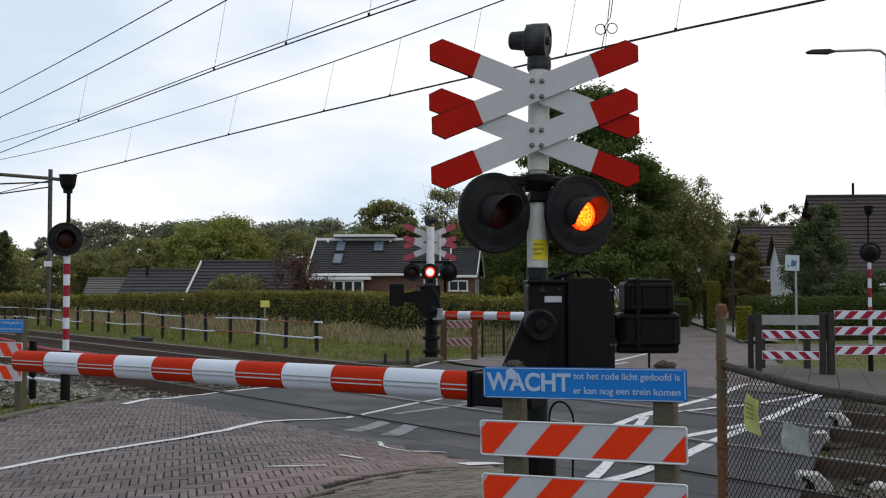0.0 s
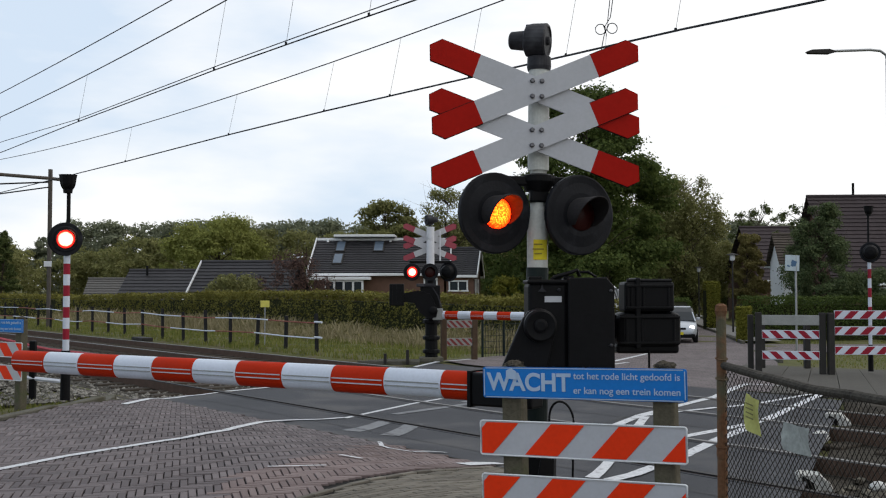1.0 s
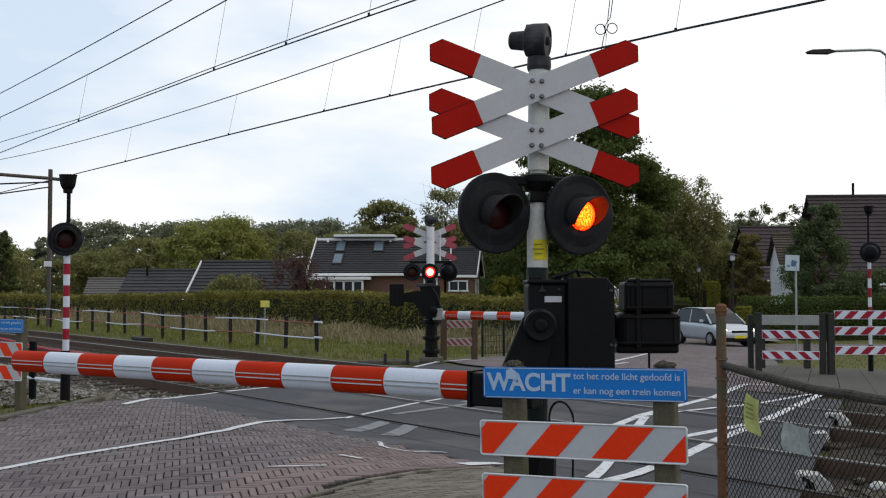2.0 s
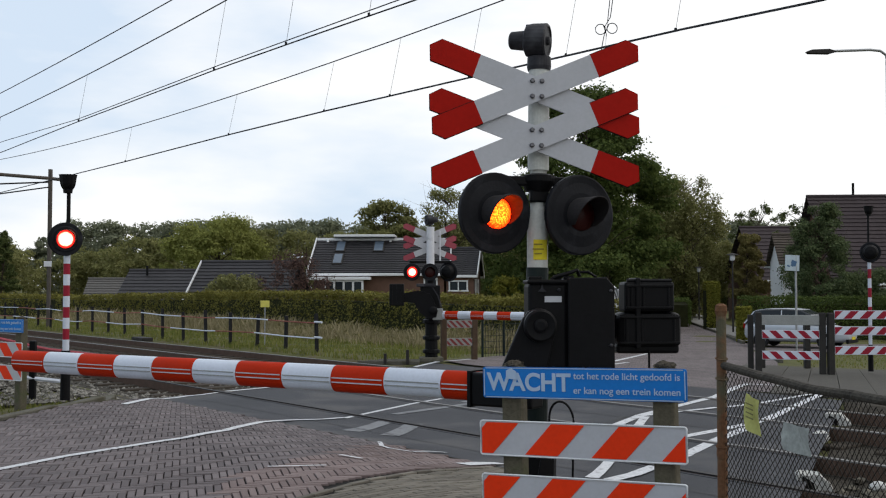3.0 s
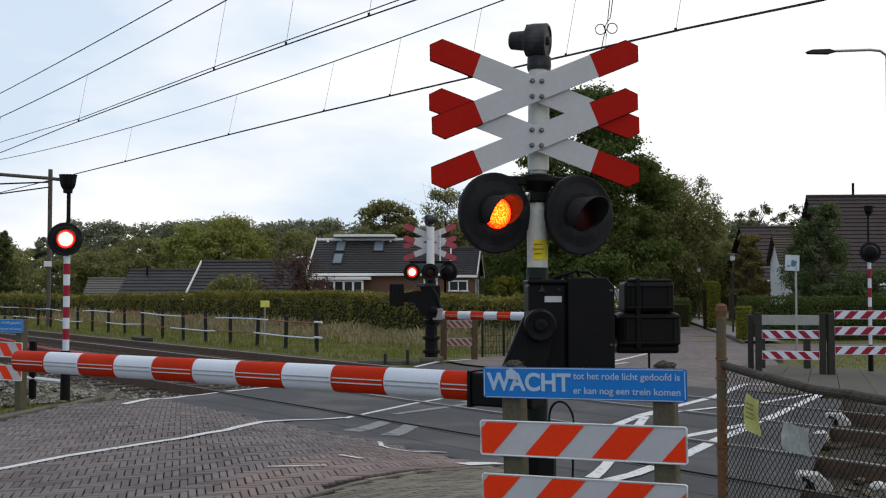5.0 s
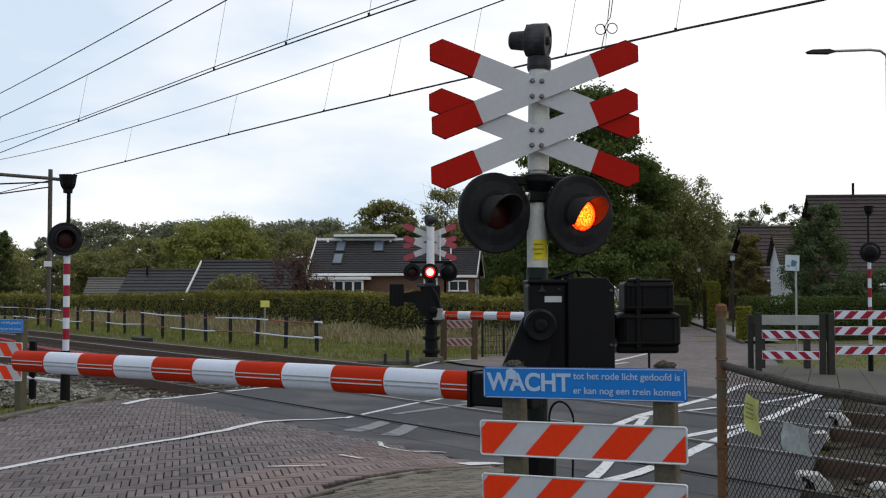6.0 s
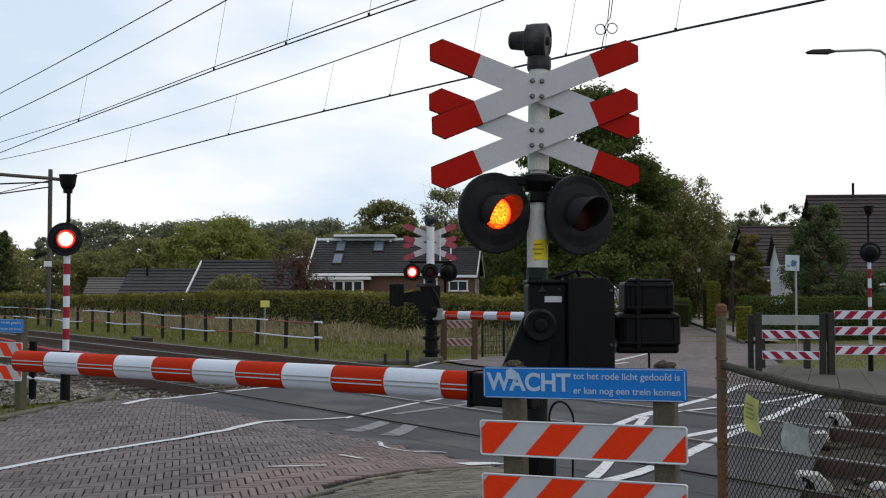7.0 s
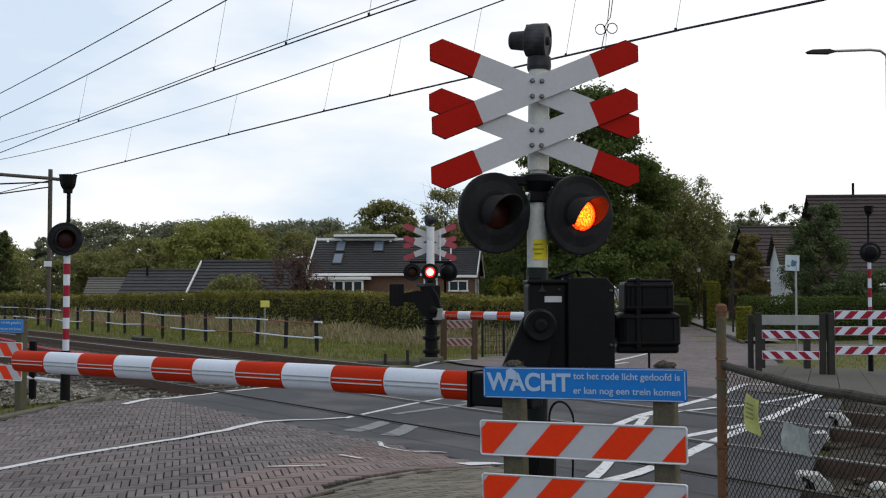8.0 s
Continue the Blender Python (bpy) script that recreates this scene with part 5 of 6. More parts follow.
def chain_link():
    f = thing("chain_link_fence", "sagging chain-link fence on a rusty pole beside the track", "fence")
    post = bmesh.new()
    lathe(post, [(0.022, 0), (0.021, 0.2), (0.020, 0.6), (0.023, 0.62), (0.020, 0.66), (0.020, 1.17), (0.025, 1.19), (0.023, 1.212), (0.01, 1.22)], pose(1.115, 4.2, 0.27), 14)
    part("post", post, M_RUSTPOLE, f, "rusty brown pole with a frayed top")
    for zz in (0.64, 0.92, 1.19, 1.27):
        part("clamp", tube(bmesh.new(), [(1.115 + 0.0235 * math.cos(t), 4.2 + 0.0235 * math.sin(t), zz + 0.004 * math.sin(t)) for t in np.linspace(0, 6.0, 14)], 0.003, 6), M_RUSTPOLE, f)
    a, b = Vector((1.12, 4.19, 1.245)), Vector((1.66, 2.4, 1.178))
    pts = [a + (b - a) * t + Vector((0, 0, -0.02 * math.sin(math.pi * min(1, t * 1.6)))) + Vector(noise.noise_vector(Vector((t * 9, 0, 0)))) * 0.006 for t in np.linspace(0, 1, 30)]
    part("top_tube", tube(bmesh.new(), pts, [0.0165 + 0.0025 * noise.noise(Vector((k * 1.7, 0, 0))) for k in range(30)], 10), M_ROPE, f, "dark bark-covered top tube")
    d = (b - a)
    ln = math.hypot(d.x, d.y)
    ux, uy = d.x / ln, d.y / ln

    def on(l, z):
        return Vector((a.x + ux * l + 0.004 * math.sin(l * 20), a.y + uy * l, z))
    top = lambda l: 1.235 - 0.05 * l
    lo, step = 0.32, 0.026
    wires = bmesh.new()
    for sgn in (-1, 1):
        l0 = -1.3
        while l0 < ln + 1.3:
            seq = []
            for k in range(49):
                z = lo + k * (0.93 / 48)
                l = l0 + sgn * (z - lo) * 0.78 + 0.006 * math.sin(9 * l0 + 7 * z)
                if 0.0 <= l <= ln and z <= top(l):
                    seq.append(on(l, z + 0.004 * math.sin(l * 31)))
            if len(seq) > 1:
                tube(wires, seq, 0.0017, 3)
            l0 += step
    part("wire_mesh", wires, M_WIREMESH, f, "rusty diamond wire mesh")
    for l, z, h, w, m_, lab, sk in ((0.22, 1.083, 0.135, 0.10, M_NOTICE, "faded yellow notice sheet", -0.018), (0.485, 1.020, 0.098, 0.17, M_SHEET, "blank grey notice sheet", -0.004)):
        bm = bmesh.new()
        g = [[bm.verts.new(on(l + w * i / 4 - w / 2, z + h * (j / 4 - 0.5) + sk * i / 4) + Vector((-0.012 - 0.006 * math.sin(i * 1.3 + j), -0.006, 0))) for i in range(5)] for j in range(5)]
        for j in range(4):
            for i in range(4):
                bm.faces.new((g[j][i], g[j][i + 1], g[j + 1][i + 1], g[j + 1][i]))
        sheet = part("notice_sheet", bm, m_, f, lab, True)
        if m_ is M_NOTICE:
            for k in range(4):
                t = bmesh.new()
                c = on(l, z + 0.030 - 0.017 * k) + Vector((-0.022, -0.008, 0))
                box(t, 0.05, 0.001, 0.006, pose(c.x, c.y, c.z, 0, 8, math.degrees(math.atan2(uy, ux))))
                part("print_bar", t, M_PRINT, sheet)


chain_link()


def small_yellow_sign():
    s = thing("yellow_marker", "small yellow plate on a thin stake in the grass", "sign", pose(-5.1, 30, -0.25))
    part("stake", cyl(bmesh.new(), 0.015, 0.015, 1.3, pose(0, 0, 0.65), 8), M_STEEL, s)
    part("plate", box(bmesh.new(), 0.26, 0.012, 0.19, pose(0, -0.02, 1.36), 0.006), mat("pale_yellow_plate", (0.58, 0.53, 0.12), 0.6), s)


def trough_lid():
    b = thing("cable_trough", "dark concrete cable trough lid lying beside the rail", "cable trough", pose(-9.3, 32.4, -0.16, 0, 0, 125))
    part("lid", box(bmesh.new(), 1.0, 0.35, 0.10, pose(0, 0, 0.16), 0.02), M_FENCEDARK, b)
    for x in (-0.4, 0.4):
        part("foot", box(bmesh.new(), 0.16, 0.35, 0.14, pose(x, 0, 0.05), 0.01), M_KERB, b)


trough_lid()


def duct_cover():
    b = thing("duct_cover", "low weathered timber duct cover beside the far signal", "duct cover", pose(-1.15, 22.05, ground_z(-1.15, 22.05) - 0.02, 0, 0, -6))
    for k in range(3):
        part("plank", box(bmesh.new(), 1.3 - 0.2 * k, 0.12, 0.08, pose(0.1 * k, 0.13 * k, 0.01 + 0.01 * k), 0.01), M_KERB, b)
    part("stake", box(bmesh.new(), 0.06, 0.06, 0.3, pose(0.42, -0.08, 0.14), 0.008), M_FENCEDARK, b)
    part("stake", box(bmesh.new(), 0.06, 0.06, 0.22, pose(-0.05, -0.1, 0.10), 0.008), M_FENCEDARK, b)


duct_cover()


small_yellow_sign()


def blue_sign_post():
    s = thing("traffic_sign", "pale blue traffic sign turned sideways on a grey post", "sign", pose(11.64, 34.5, -0.65))
    part("post", cyl(bmesh.new(), 0.035, 0.035, 3.3, pose(0, 0, 1.65), 10), M_STEEL, s)
    pl = part("plate", box(bmesh.new(), 0.52, 0.02, 0.52, pose(-0.13, -0.05, 3.04, 0, 2, 12), 0.01), mat("pale_blue_sign", (0.40, 0.48, 0.54), 0.5), s)
    mark = mat("sign_figure_blue", (0.07, 0.14, 0.25), 0.5)
    for dx, dz, w, h in ((0.04, 0.03, 0.16, 0.12), (0.0, -0.06, 0.10, 0.10), (0.1, -0.02, 0.08, 0.18), (-0.14, -0.10, 0.10, 0.05)):
        part("figure_bar", box(bmesh.new(), w, 0.004, h, pose(-0.13, -0.05, 3.04, 0, 2, 12) @ pose(dx, -0.013, dz, 0, 20, 0), 0.001), mark, pl)


blue_sign_post()


# ---- houses ----
def gable_house(name, label, m, L, D, eave, ridge, wall, roof, over=0.4, courses=14, windows=(), skylights=(), gable_trim=True, chimneys=(), trim_ends=(-1, 1)):
    """Ridge along x; -y faces the street."""
    h = thing(name, label, "house", m)
    bm = bmesh.new()
    prof = [(-D / 2, 0), (D / 2, 0), (D / 2, eave), (0, ridge - 0.15), (-D / 2, eave)]
    a = [bm.verts.new((-L / 2, y, z)) for y, z in prof]
    b = [bm.verts.new((L / 2, y, z)) for y, z in prof]
    bm.faces.new(a)
    bm.faces.new(b[::-1])
    for i in range(5):
        j = (i + 1) % 5
        bm.faces.new((a[i], b[i], b[j], a[j]))
    bmesh.ops.recalc_face_normals(bm, faces=bm.faces)
    part("wall", bm, wall, h)
    pitch = math.atan2(ridge - eave, D / 2)
    run = (D / 2 + over) / math.cos(pitch)
    for sgn in (-1, 1):
        bm = bmesh.new()
        mm = Matrix.Translation((0, 0, ridge)) @ Matrix.Rotation(0 if sgn < 0 else math.pi, 4, "Z") @ Matrix.Rotation(pitch, 4, "X")
        cols, rows_ = max(8, int(L / 0.3)), []
        for c in range(courses):
            y0, y1 = run * c / courses, run * (c + 1) / courses
            for yy, zz in ((y0, 0.0), (y1, 0.045)):
                rows_.append([bm.verts.new(mm @ Vector((-L / 2 - over + (L + 2 * over) * k / cols, -yy, zz + 0.014 * (k % 2)))) for k in range(cols + 1)])
        rows_.append([bm.verts.new(mm @ Vector((-L / 2 - over + (L + 2 * over) * k / cols, -run, -0.03))) for k in range(cols + 1)])
        for r0, r1 in zip(rows_, rows_[1:]):
            for k in range(cols):
                bm.faces.new((r0[k], r1[k], r1[k + 1], r0[k + 1]))
        rf = part("roof", bm, roof, h, "dark tiled roof slope in courses")
        for x, t, w, hh in (skylights if sgn < 0 else ()):
            mm = Matrix.Translation((0, 0, ridge)) @ Matrix.Rotation(pitch, 4, "X") @ pose(x, -run * t, 0.07)
            part("skylight", box(bmesh.new(), w + 0.14, hh + 0.14, 0.08, mm, 0.01), M_FENCEDARK, rf, "dark skylight frame")
            part("skylight_pane", box(bmesh.new(), w, hh, 0.03, mm @ pose(0, 0, 0.04)), M_SKYLIGHT, rf, "pale reflecting pane")
        part("gutter", box(bmesh.new(), L + 2 * over, 0.12, 0.14, pose(0, sgn * (D / 2 + over), eave - over * math.tan(pitch)), 0.02), M_TRIM, h, "white gutter board")
    part("ridge_cap", tube(bmesh.new(), [(-L / 2 - over, 0, ridge + 0.02), (L / 2 + over, 0, ridge + 0.02)], 0.11, 8), roof, h)
    if gable_trim:
        for x in (k * (L / 2 + over) for k in trim_ends):
            for sgn in (-1, 1):
                t = bmesh.new()
                ln = run
                mm = Matrix.Translation((x, 0, ridge)) @ Matrix.Rotation(0 if sgn < 0 else math.pi, 4, "Z") @ Matrix.Rotation(pitch, 4, "X")
                box(t, 0.06, ln, 0.26, mm @ pose(0, -ln / 2, 0.02), 0.01)
                part("barge_board", t, M_TRIM, h, "white barge board")
    for x, z, w, hh, face in windows:
        yy = -D / 2 - 0.02 if face == "f" else 0
        mm = pose(x, yy, z) if face == "f" else pose(L / 2 + 0.02, x, z, 0, 0, 90)
        fr = bmesh.new()
        for dx, dz, sx, sz in ((0, hh / 2, w + 0.1, 0.08), (0, -hh / 2, w + 0.16, 0.08), (-w / 2, 0, 0.08, hh), (w / 2, 0, 0.08, hh), (0, 0, 0.06, hh)):
            box(fr, sx, 0.1, sz, mm @ pose(dx, 0, dz))
        wi = part("window", fr, M_TRIM, h, "white window frame")
        part("pane", box(bmesh.new(), w - 0.08, 0.03, hh - 0.06, mm), M_GLASS, wi)
    for x, y, hh in chimneys:
        part("chimney", cyl(bmesh.new(), 0.075, 0.07, hh, pose(x, y, ridge + hh / 2 - 0.3), 10), M_BLACK, h, "black chimney pipe")
    return h


bung = gable_house("bungalow", "low brick bungalow with dark tiled roof and white trim", pose(-3.5, 62, -0.75, 0, 0, -1.5), 7.3, 7.0, 3.27, 5.2, M_BRICKWALL, M_ROOF, over=0.35, courses=20, windows=((-2.35, 2.3, 1.5, 0.75, "f"), (2.9, 2.55, 0.7, 0.6, "f")),
                   skylights=((-2.45, 0.24, 0.46, 1.15), (-2.45, 0.60, 0.46, 1.1), (-0.22, 0.24, 0.5, 1.15)))
dm = bmesh.new()
box(dm, 3.6, 1.6, 0.14, pose(-1.1, 0.0, 5.40), 0.03)
box(dm, 7.9, 0.16, 0.16, pose(0, -0.12, 5.20), 0.02)
for x in (-3.3, -2.5, 0.4):
    tube(dm, [(x, -0.25, 5.2), (x, -0.35, 5.02)], 0.07, 8)
part("roof_edge", dm, M_TRIM, bung, "white flat roof edge along the ridge")
bay = bmesh.new()
box(bay, 3.5, 1.0, 0.17, pose(-2.15, -4.1, 2.86), 0.02)
part("bay_roof", bay, M_TRIM, bung, "white flat bay roof")
bay = bmesh.new()
for k in range(5):
    box(bay, 0.11, 0.1, 0.85, pose(-2.9 + 0.52 * k, -4.4, 2.35))
box(bay, 2.2, 0.1, 0.1, pose(-1.86, -4.4, 2.72))
part("bay_window", bay, M_TRIM, bung, "white bay window posts")
part("bay_glass", box(bmesh.new(), 2.1, 0.03, 0.8, pose(-1.86, -4.36, 2.35)), M_GLASS, bung, "dark bay glass")
gable_house("brick_annexe", "small brick annexe with white barge boards on its gable", pose(1.25, 61.2, -0.75, 0, 0, -6), 1.5, 5.6, 3.1, 4.62, M_BRICKWALL, M_ROOF, over=0.22, courses=14, windows=((-0.1, 2.45, 1.0, 0.55, "f"), (-1.5, 2.4, 0.5, 0.8, "s"), (0.3, 2.4, 0.5, 0.8, "s")), trim_ends=(1,))
gable_house("low_house", "low grey-roofed house behind the hedge", pose(-16.9, 66, -0.75, 0, 0, 0), 5.0, 6.0, 1.6, 3.42, M_BRICKWALL, M_ROOF, gable_trim=False, chimneys=((-1.6, -0.6, 0.6),), courses=10)
gable_house("grey_barn", "grey boarded gable house with white barge board", pose(-11.3, 61.5, -0.75, 0, 0, -7), 5.2, 6.4, 1.4, 3.85, mat("grey_boarding", (0.055, 0.055, 0.06), 0.8), M_ROOF, courses=14, trim_ends=(-1,))
gable_house("far_shed", "small far grey roof in the trees", pose(-24.9, 78, -0.75, 0, 0, 8), 2.2, 4, 1.8, 3.0, M_BRICKWALL, mat("weathered_grey_roof", (0.10, 0.095, 0.09), 0.8), gable_trim=False, courses=8)
gable_house("brick_house", "tall house with steep brown tiled roof", pose(28.4, 61, -0.8, 0, 0, -4), 13.0, 9.0, 3.1, 7.75, M_BRICKWALL, M_ROOF_BROWN, over=0.5, courses=22, gable_trim=False, windows=((-4.4, 1.8, 1.4, 1.2, "f"), (-1.0, 1.8, 1.6, 1.2, "f")), chimneys=((-4.3, 0.0, 1.1),))
gable_house("rear_house", "wide house with dark roof behind the white gable", pose(28.0, 78, -0.8, 0, 0, 0), 11.0, 9.0, 3.2, 6.9, M_BRICKWALL, M_ROOF_BROWN, over=0.4, courses=14, gable_trim=False)
gable_house("white_house", "white plastered gable house with brown roof", pose(23.6, 65.0, -0.8, 0, 0, -5), 5.6, 3.4, 4.0, 5.7, M_WHITEWALL, mat("faded_brown_roof", (0.085, 0.07, 0.058), 0.8, var=0.3, scale=2), over=0.28, courses=12, gable_trim=False, windows=((-1.9, 1.55, 0.7, 0.6, "f"), (-0.5, 1.55, 0.9, 0.6, "f")))


# ---- plants ----
def tree(name, label, x, y, h, w, leaf, n=5000, size=0.08, trunk=0.2, seed=1, clumps=70, shape="broad", flat=0.6, clump=0.085, droop=0.0, twigs=0, bark=None):
    """A tapered trunk, limbs to the middle of each leafy clump, and clouds of single leaves."""
    base = ground_z(x, y)
    rng = np.random.default_rng(seed)
    t = thing(name, label, "tree", pose(x, y, base - 0.05), {"field_tree": "trees beyond the hedge", "broad_tree": "broad roadside trees", "road_tree": "trees at the far bend"}.get(name, ""))
    bm = bmesh.new()
    bend = lambda z: Vector((0.12 * math.sin(z * 0.9 + seed), 0.12 * math.cos(z * 0.7 + seed), z))
    tube(bm, [bend(h * 0.93 * k / 9) for k in range(10)], [max(0.012, 0.017 * h * (1 - 0.105 * k) ** 1.2) for k in range(10)], 8)
    prof = {"broad": lambda k: math.sin(math.pi * (0.2 + 0.77 * k)) ** 0.8, "spire": lambda k: 0.06 + 0.94 * (1 - k) ** 0.9,
            "round": lambda k: math.sin(math.pi * (0.13 + 0.8 * k)) ** 0.6, "open": lambda k: math.sin(math.pi * (0.3 + 0.6 * k)) ** 0.7}[shape]
    C = []
    for i in range(clumps):
        k = rng.random()
        while rng.random() > prof(k) + 0.12:
            k = rng.random()
        z = h * (trunk + (0.97 - trunk) * k)
        a = i * 2.39996 + rng.normal(0, 0.4)
        rad = w / 2 * prof(k) * min(1.08, 0.32 + 0.72 * rng.random() ** 0.55)
        c = Vector((rad * math.cos(a), rad * math.sin(a), z))
        C.append((*c, w * clump * (0.55 + 0.9 * rng.random())))
        z0 = max(0.25 * h * trunk, z - (0.5 * rad if shape != "spire" else -0.1 * rad) - 0.03 * h)
        p = bend(min(z0, 0.9 * h))
        q = p.lerp(c, 0.55) + Vector((0, 0, 0.10 * rad))
        tube(bm, [p, q, c], [0.0065 * h * 0.6, 0.004 * h * 0.5, 0.006], 5)
        for _ in range(twigs):
            e = c + Vector(rng.normal(0, 1, 3)) * C[-1][3] * 1.3
            tube(bm, [q.lerp(c, 0.7), c.lerp(e, 0.4), e + Vector((0, 0, 0.3 * C[-1][3]))], [0.012, 0.008, 0.004], 4)
    part("trunk", bm, bark or M_BARK, t, "brown trunk and limbs")
    A, n, size = np.array(C), int(n * 1.3), size * 1.38
    pick = rng.choice(clumps, n, p=A[:, 3] ** 2 / (A[:, 3] ** 2).sum())
    d = rng.normal(size=(n, 3))
    d /= np.linalg.norm(d, axis=1)[:, None]
    r = A[pick, 3] * (rng.random(n) ** 0.45) * (1 + 0.3 * np.abs(rng.normal(size=n)))
    off = d * r[:, None] * np.array([1.1, 1.1, flat])
    off[:, 2] -= droop * rng.random(n) ** 2 * A[pick, 3] * 2
    quads("crown", A[pick, :3] + off, size, leaf, t, out=d, seed=seed)
    return t


def hedge(name, label, a, b, w, h, leaf, n, size=0.06, seed=1, rough=0.1, swell=((0, 1), (1, 1))):
    a, b = Vector((*a, 0)), Vector((*b, 0))
    d = b - a
    ang = math.degrees(math.atan2(d.y, d.x))
    L = d.length
    mid = (a + b) / 2
    he = thing(name, label, "hedge", pose(a.x, a.y, 0, 0, 0, ang))
    rng = np.random.default_rng(seed)
    k = max(4, int(L / 1.5))
    bm = bmesh.new()
    u = d / L
    zs = [ground_z(a.x + u.x * L * i / k, a.y + u.y * L * i / k) for i in range(k + 1)]
    sw = interp(swell)
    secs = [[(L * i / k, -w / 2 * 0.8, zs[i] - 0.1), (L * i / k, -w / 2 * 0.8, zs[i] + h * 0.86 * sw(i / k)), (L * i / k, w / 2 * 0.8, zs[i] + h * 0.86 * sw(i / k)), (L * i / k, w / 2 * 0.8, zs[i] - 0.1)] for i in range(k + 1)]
    # core coloured dark, so gaps in the leaves look shaded
    part("shaded_core", loft(bm, secs), M_SHADECORE, he)
    x = rng.uniform(0, L, n)
    face = rng.random(n)
    top = face < 0.4
    y = np.where(top, rng.uniform(-w / 2, w / 2, n), np.where(face < 0.85, -w / 2, w / 2) + rng.normal(0, 0.05, n))
    z = np.where(top, h, h * rng.random(n) ** 0.7) * np.interp(x / L, *zip(*swell))
    bump = np.array([noise.noise(Vector((q * 0.5, seed, 0))) * 1.0 + noise.noise(Vector((q * 2.1, seed, 3))) * 0.5 for q in x])
    lump = np.array([noise.noise(Vector((q * 1.6, zz * 2.2, seed + 7))) for q, zz in zip(x, z)])
    y = y + np.where(top, 0, lump * rough * 1.1) * np.where(face < 0.85, -1, 1)
    z = z + bump * rough * (z / h) + np.abs(rng.normal(0, 0.06, n)) * top + np.interp(x, np.linspace(0, L, k + 1), zs)
    y = y + bump * rough * 0.8
    outs = np.where(top[:, None], np.array([0, 0, 1.0]), np.where((face < 0.85)[:, None], np.array([0, -1.0, 0]), np.array([0, 1.0, 0])))
    quads("leaves", np.stack([x, y, z], 1), size, leaf, he, out=outs, seed=seed)
    return he


def hp(s, n):
    p = sn(s, n)
    return (p.x, p.y)


hedge("long_hedge", "long olive-green untrimmed hedge beside the line", hp(20.5, 22.5), hp(60, 22.5), 1.4, 1.58, M_HEDGE, 95000, 0.045, 2, 0.2, ((0, 0.88), (0.2, 0.97), (0.45, 1.02), (0.75, 0.92), (1, 0.84)))
hedge("long_hedge", "olive-green hedge running on along the line", hp(60, 22.5), hp(140, 22.5), 1.6, 1.3, M_HEDGE, 46000, 0.08, 3, 0.2)
hedge("garden_hedge", "dark clipped hedge behind the barriers", (13.3, 47), (40, 46), 1.1, 1.78, M_HEDGE_TOP, 36000, 0.05, 4, 0.05)
hedge("corner_hedge", "square clipped light green hedge block", (12.4, 44.2), (12.95, 44.0), 0.8, 1.32, M_LEAF_YELLOW, 4500, 0.045, 5, 0.04)
hedge("path_hedge", "dark clipped hedge along the far path", (14.0, 62), (19.0, 84), 1.2, 1.5, M_HEDGE_TOP, 12000, 0.06, 6, 0.06)
hedge("clipped_bush", "square clipped yellow-green bush by the path", (14.5, 58), (15.25, 58), 0.9, 2.5, M_LEAF_YELLOW, 5500, 0.045, 7, 0.04)

tree("broad_tree", "large green broadleaf tree behind the signal", 8.2, 60, 14.0, 8.9, M_LEAF_GREEN, 70000, 0.08, 0.12, 11, 150, "broad", 0.55, 0.08)
tree("broad_tree", "dense dark green tree beside the road", 8.4, 72, 8.6, 11, M_LEAF_GREEN, 26000, 0.10, 0.05, 12, 90, "round", 0.6, 0.09)
tree("broad_tree", "green roadside tree with low crown", 13.6, 80, 9.0, 9.5, M_LEAF_OLIVE, 26000, 0.10, 0.05, 13, 90, "round", 0.7, 0.085, 0.4)
tree("birch_tree", "light olive birch with thin hanging upper twigs", 18.6, 80, 11.2, 6.4, M_LEAF_OLIVE, 30000, 0.07, 0.05, 14, 170, "round", 1.0, 0.07, 1.2, 1)
tree("small_tree", "brownish olive bushy tree by the lantern", 18.4, 63, 5.6, 1.8, M_LEAF_BROWN, 18000, 0.06, 0.05, 15, 70, "round", 0.8, 0.11)
tree("road_tree", "dark tree closing the far end of the road", 20.0, 100, 9.0, 10.0, M_LEAF_DARK, 16000, 0.14, 0.03, 16, 70, "round", 0.7, 0.1)
tree("road_tree", "dark tree at the far bend", 13.5, 104, 8.6, 11.0, M_LEAF_DARK, 16000, 0.14, 0.03, 17, 70, "round", 0.7, 0.1)
tree("garden_larch", "dark green larch with spreading drooping fronds before the brick house", 18.35, 51, 6.6, 3.0, M_LARCH, 34000, 0.042, 0.04, 18, 130, "open", 0.55, 0.10, 0.6, 1)
tree("garden_shrub", "dark shrub beside the garden tree", 20.9, 51.5, 3.2, 2.8, M_LARCH, 14000, 0.05, 0.05, 19, 50, "round", 0.6, 0.12)
tree("pine_tree", "thin pine with sparse flat tufts above the roofs", 26.6, 88, 9.7, 5.0, M_LEAF_DARK, 1700, 0.07, 0.66, 20, 26, "open", 0.6, 0.06, 0.2, 2)
tree("pine_tree", "sparse twiggy tree top behind the roof", 22.7, 66, 8.3, 3.8, M_LEAF_DARK, 1100, 0.06, 0.6, 21, 20, "open", 0.6, 0.07, 0.2, 2)
tree("field_tree", "light green bushy tree beyond the hedge", -19.8, 92, 8.3, 9.4, M_LEAF_LIGHT, 34000, 0.085, 0.05, 22, 110, "round", 0.65, 0.085)
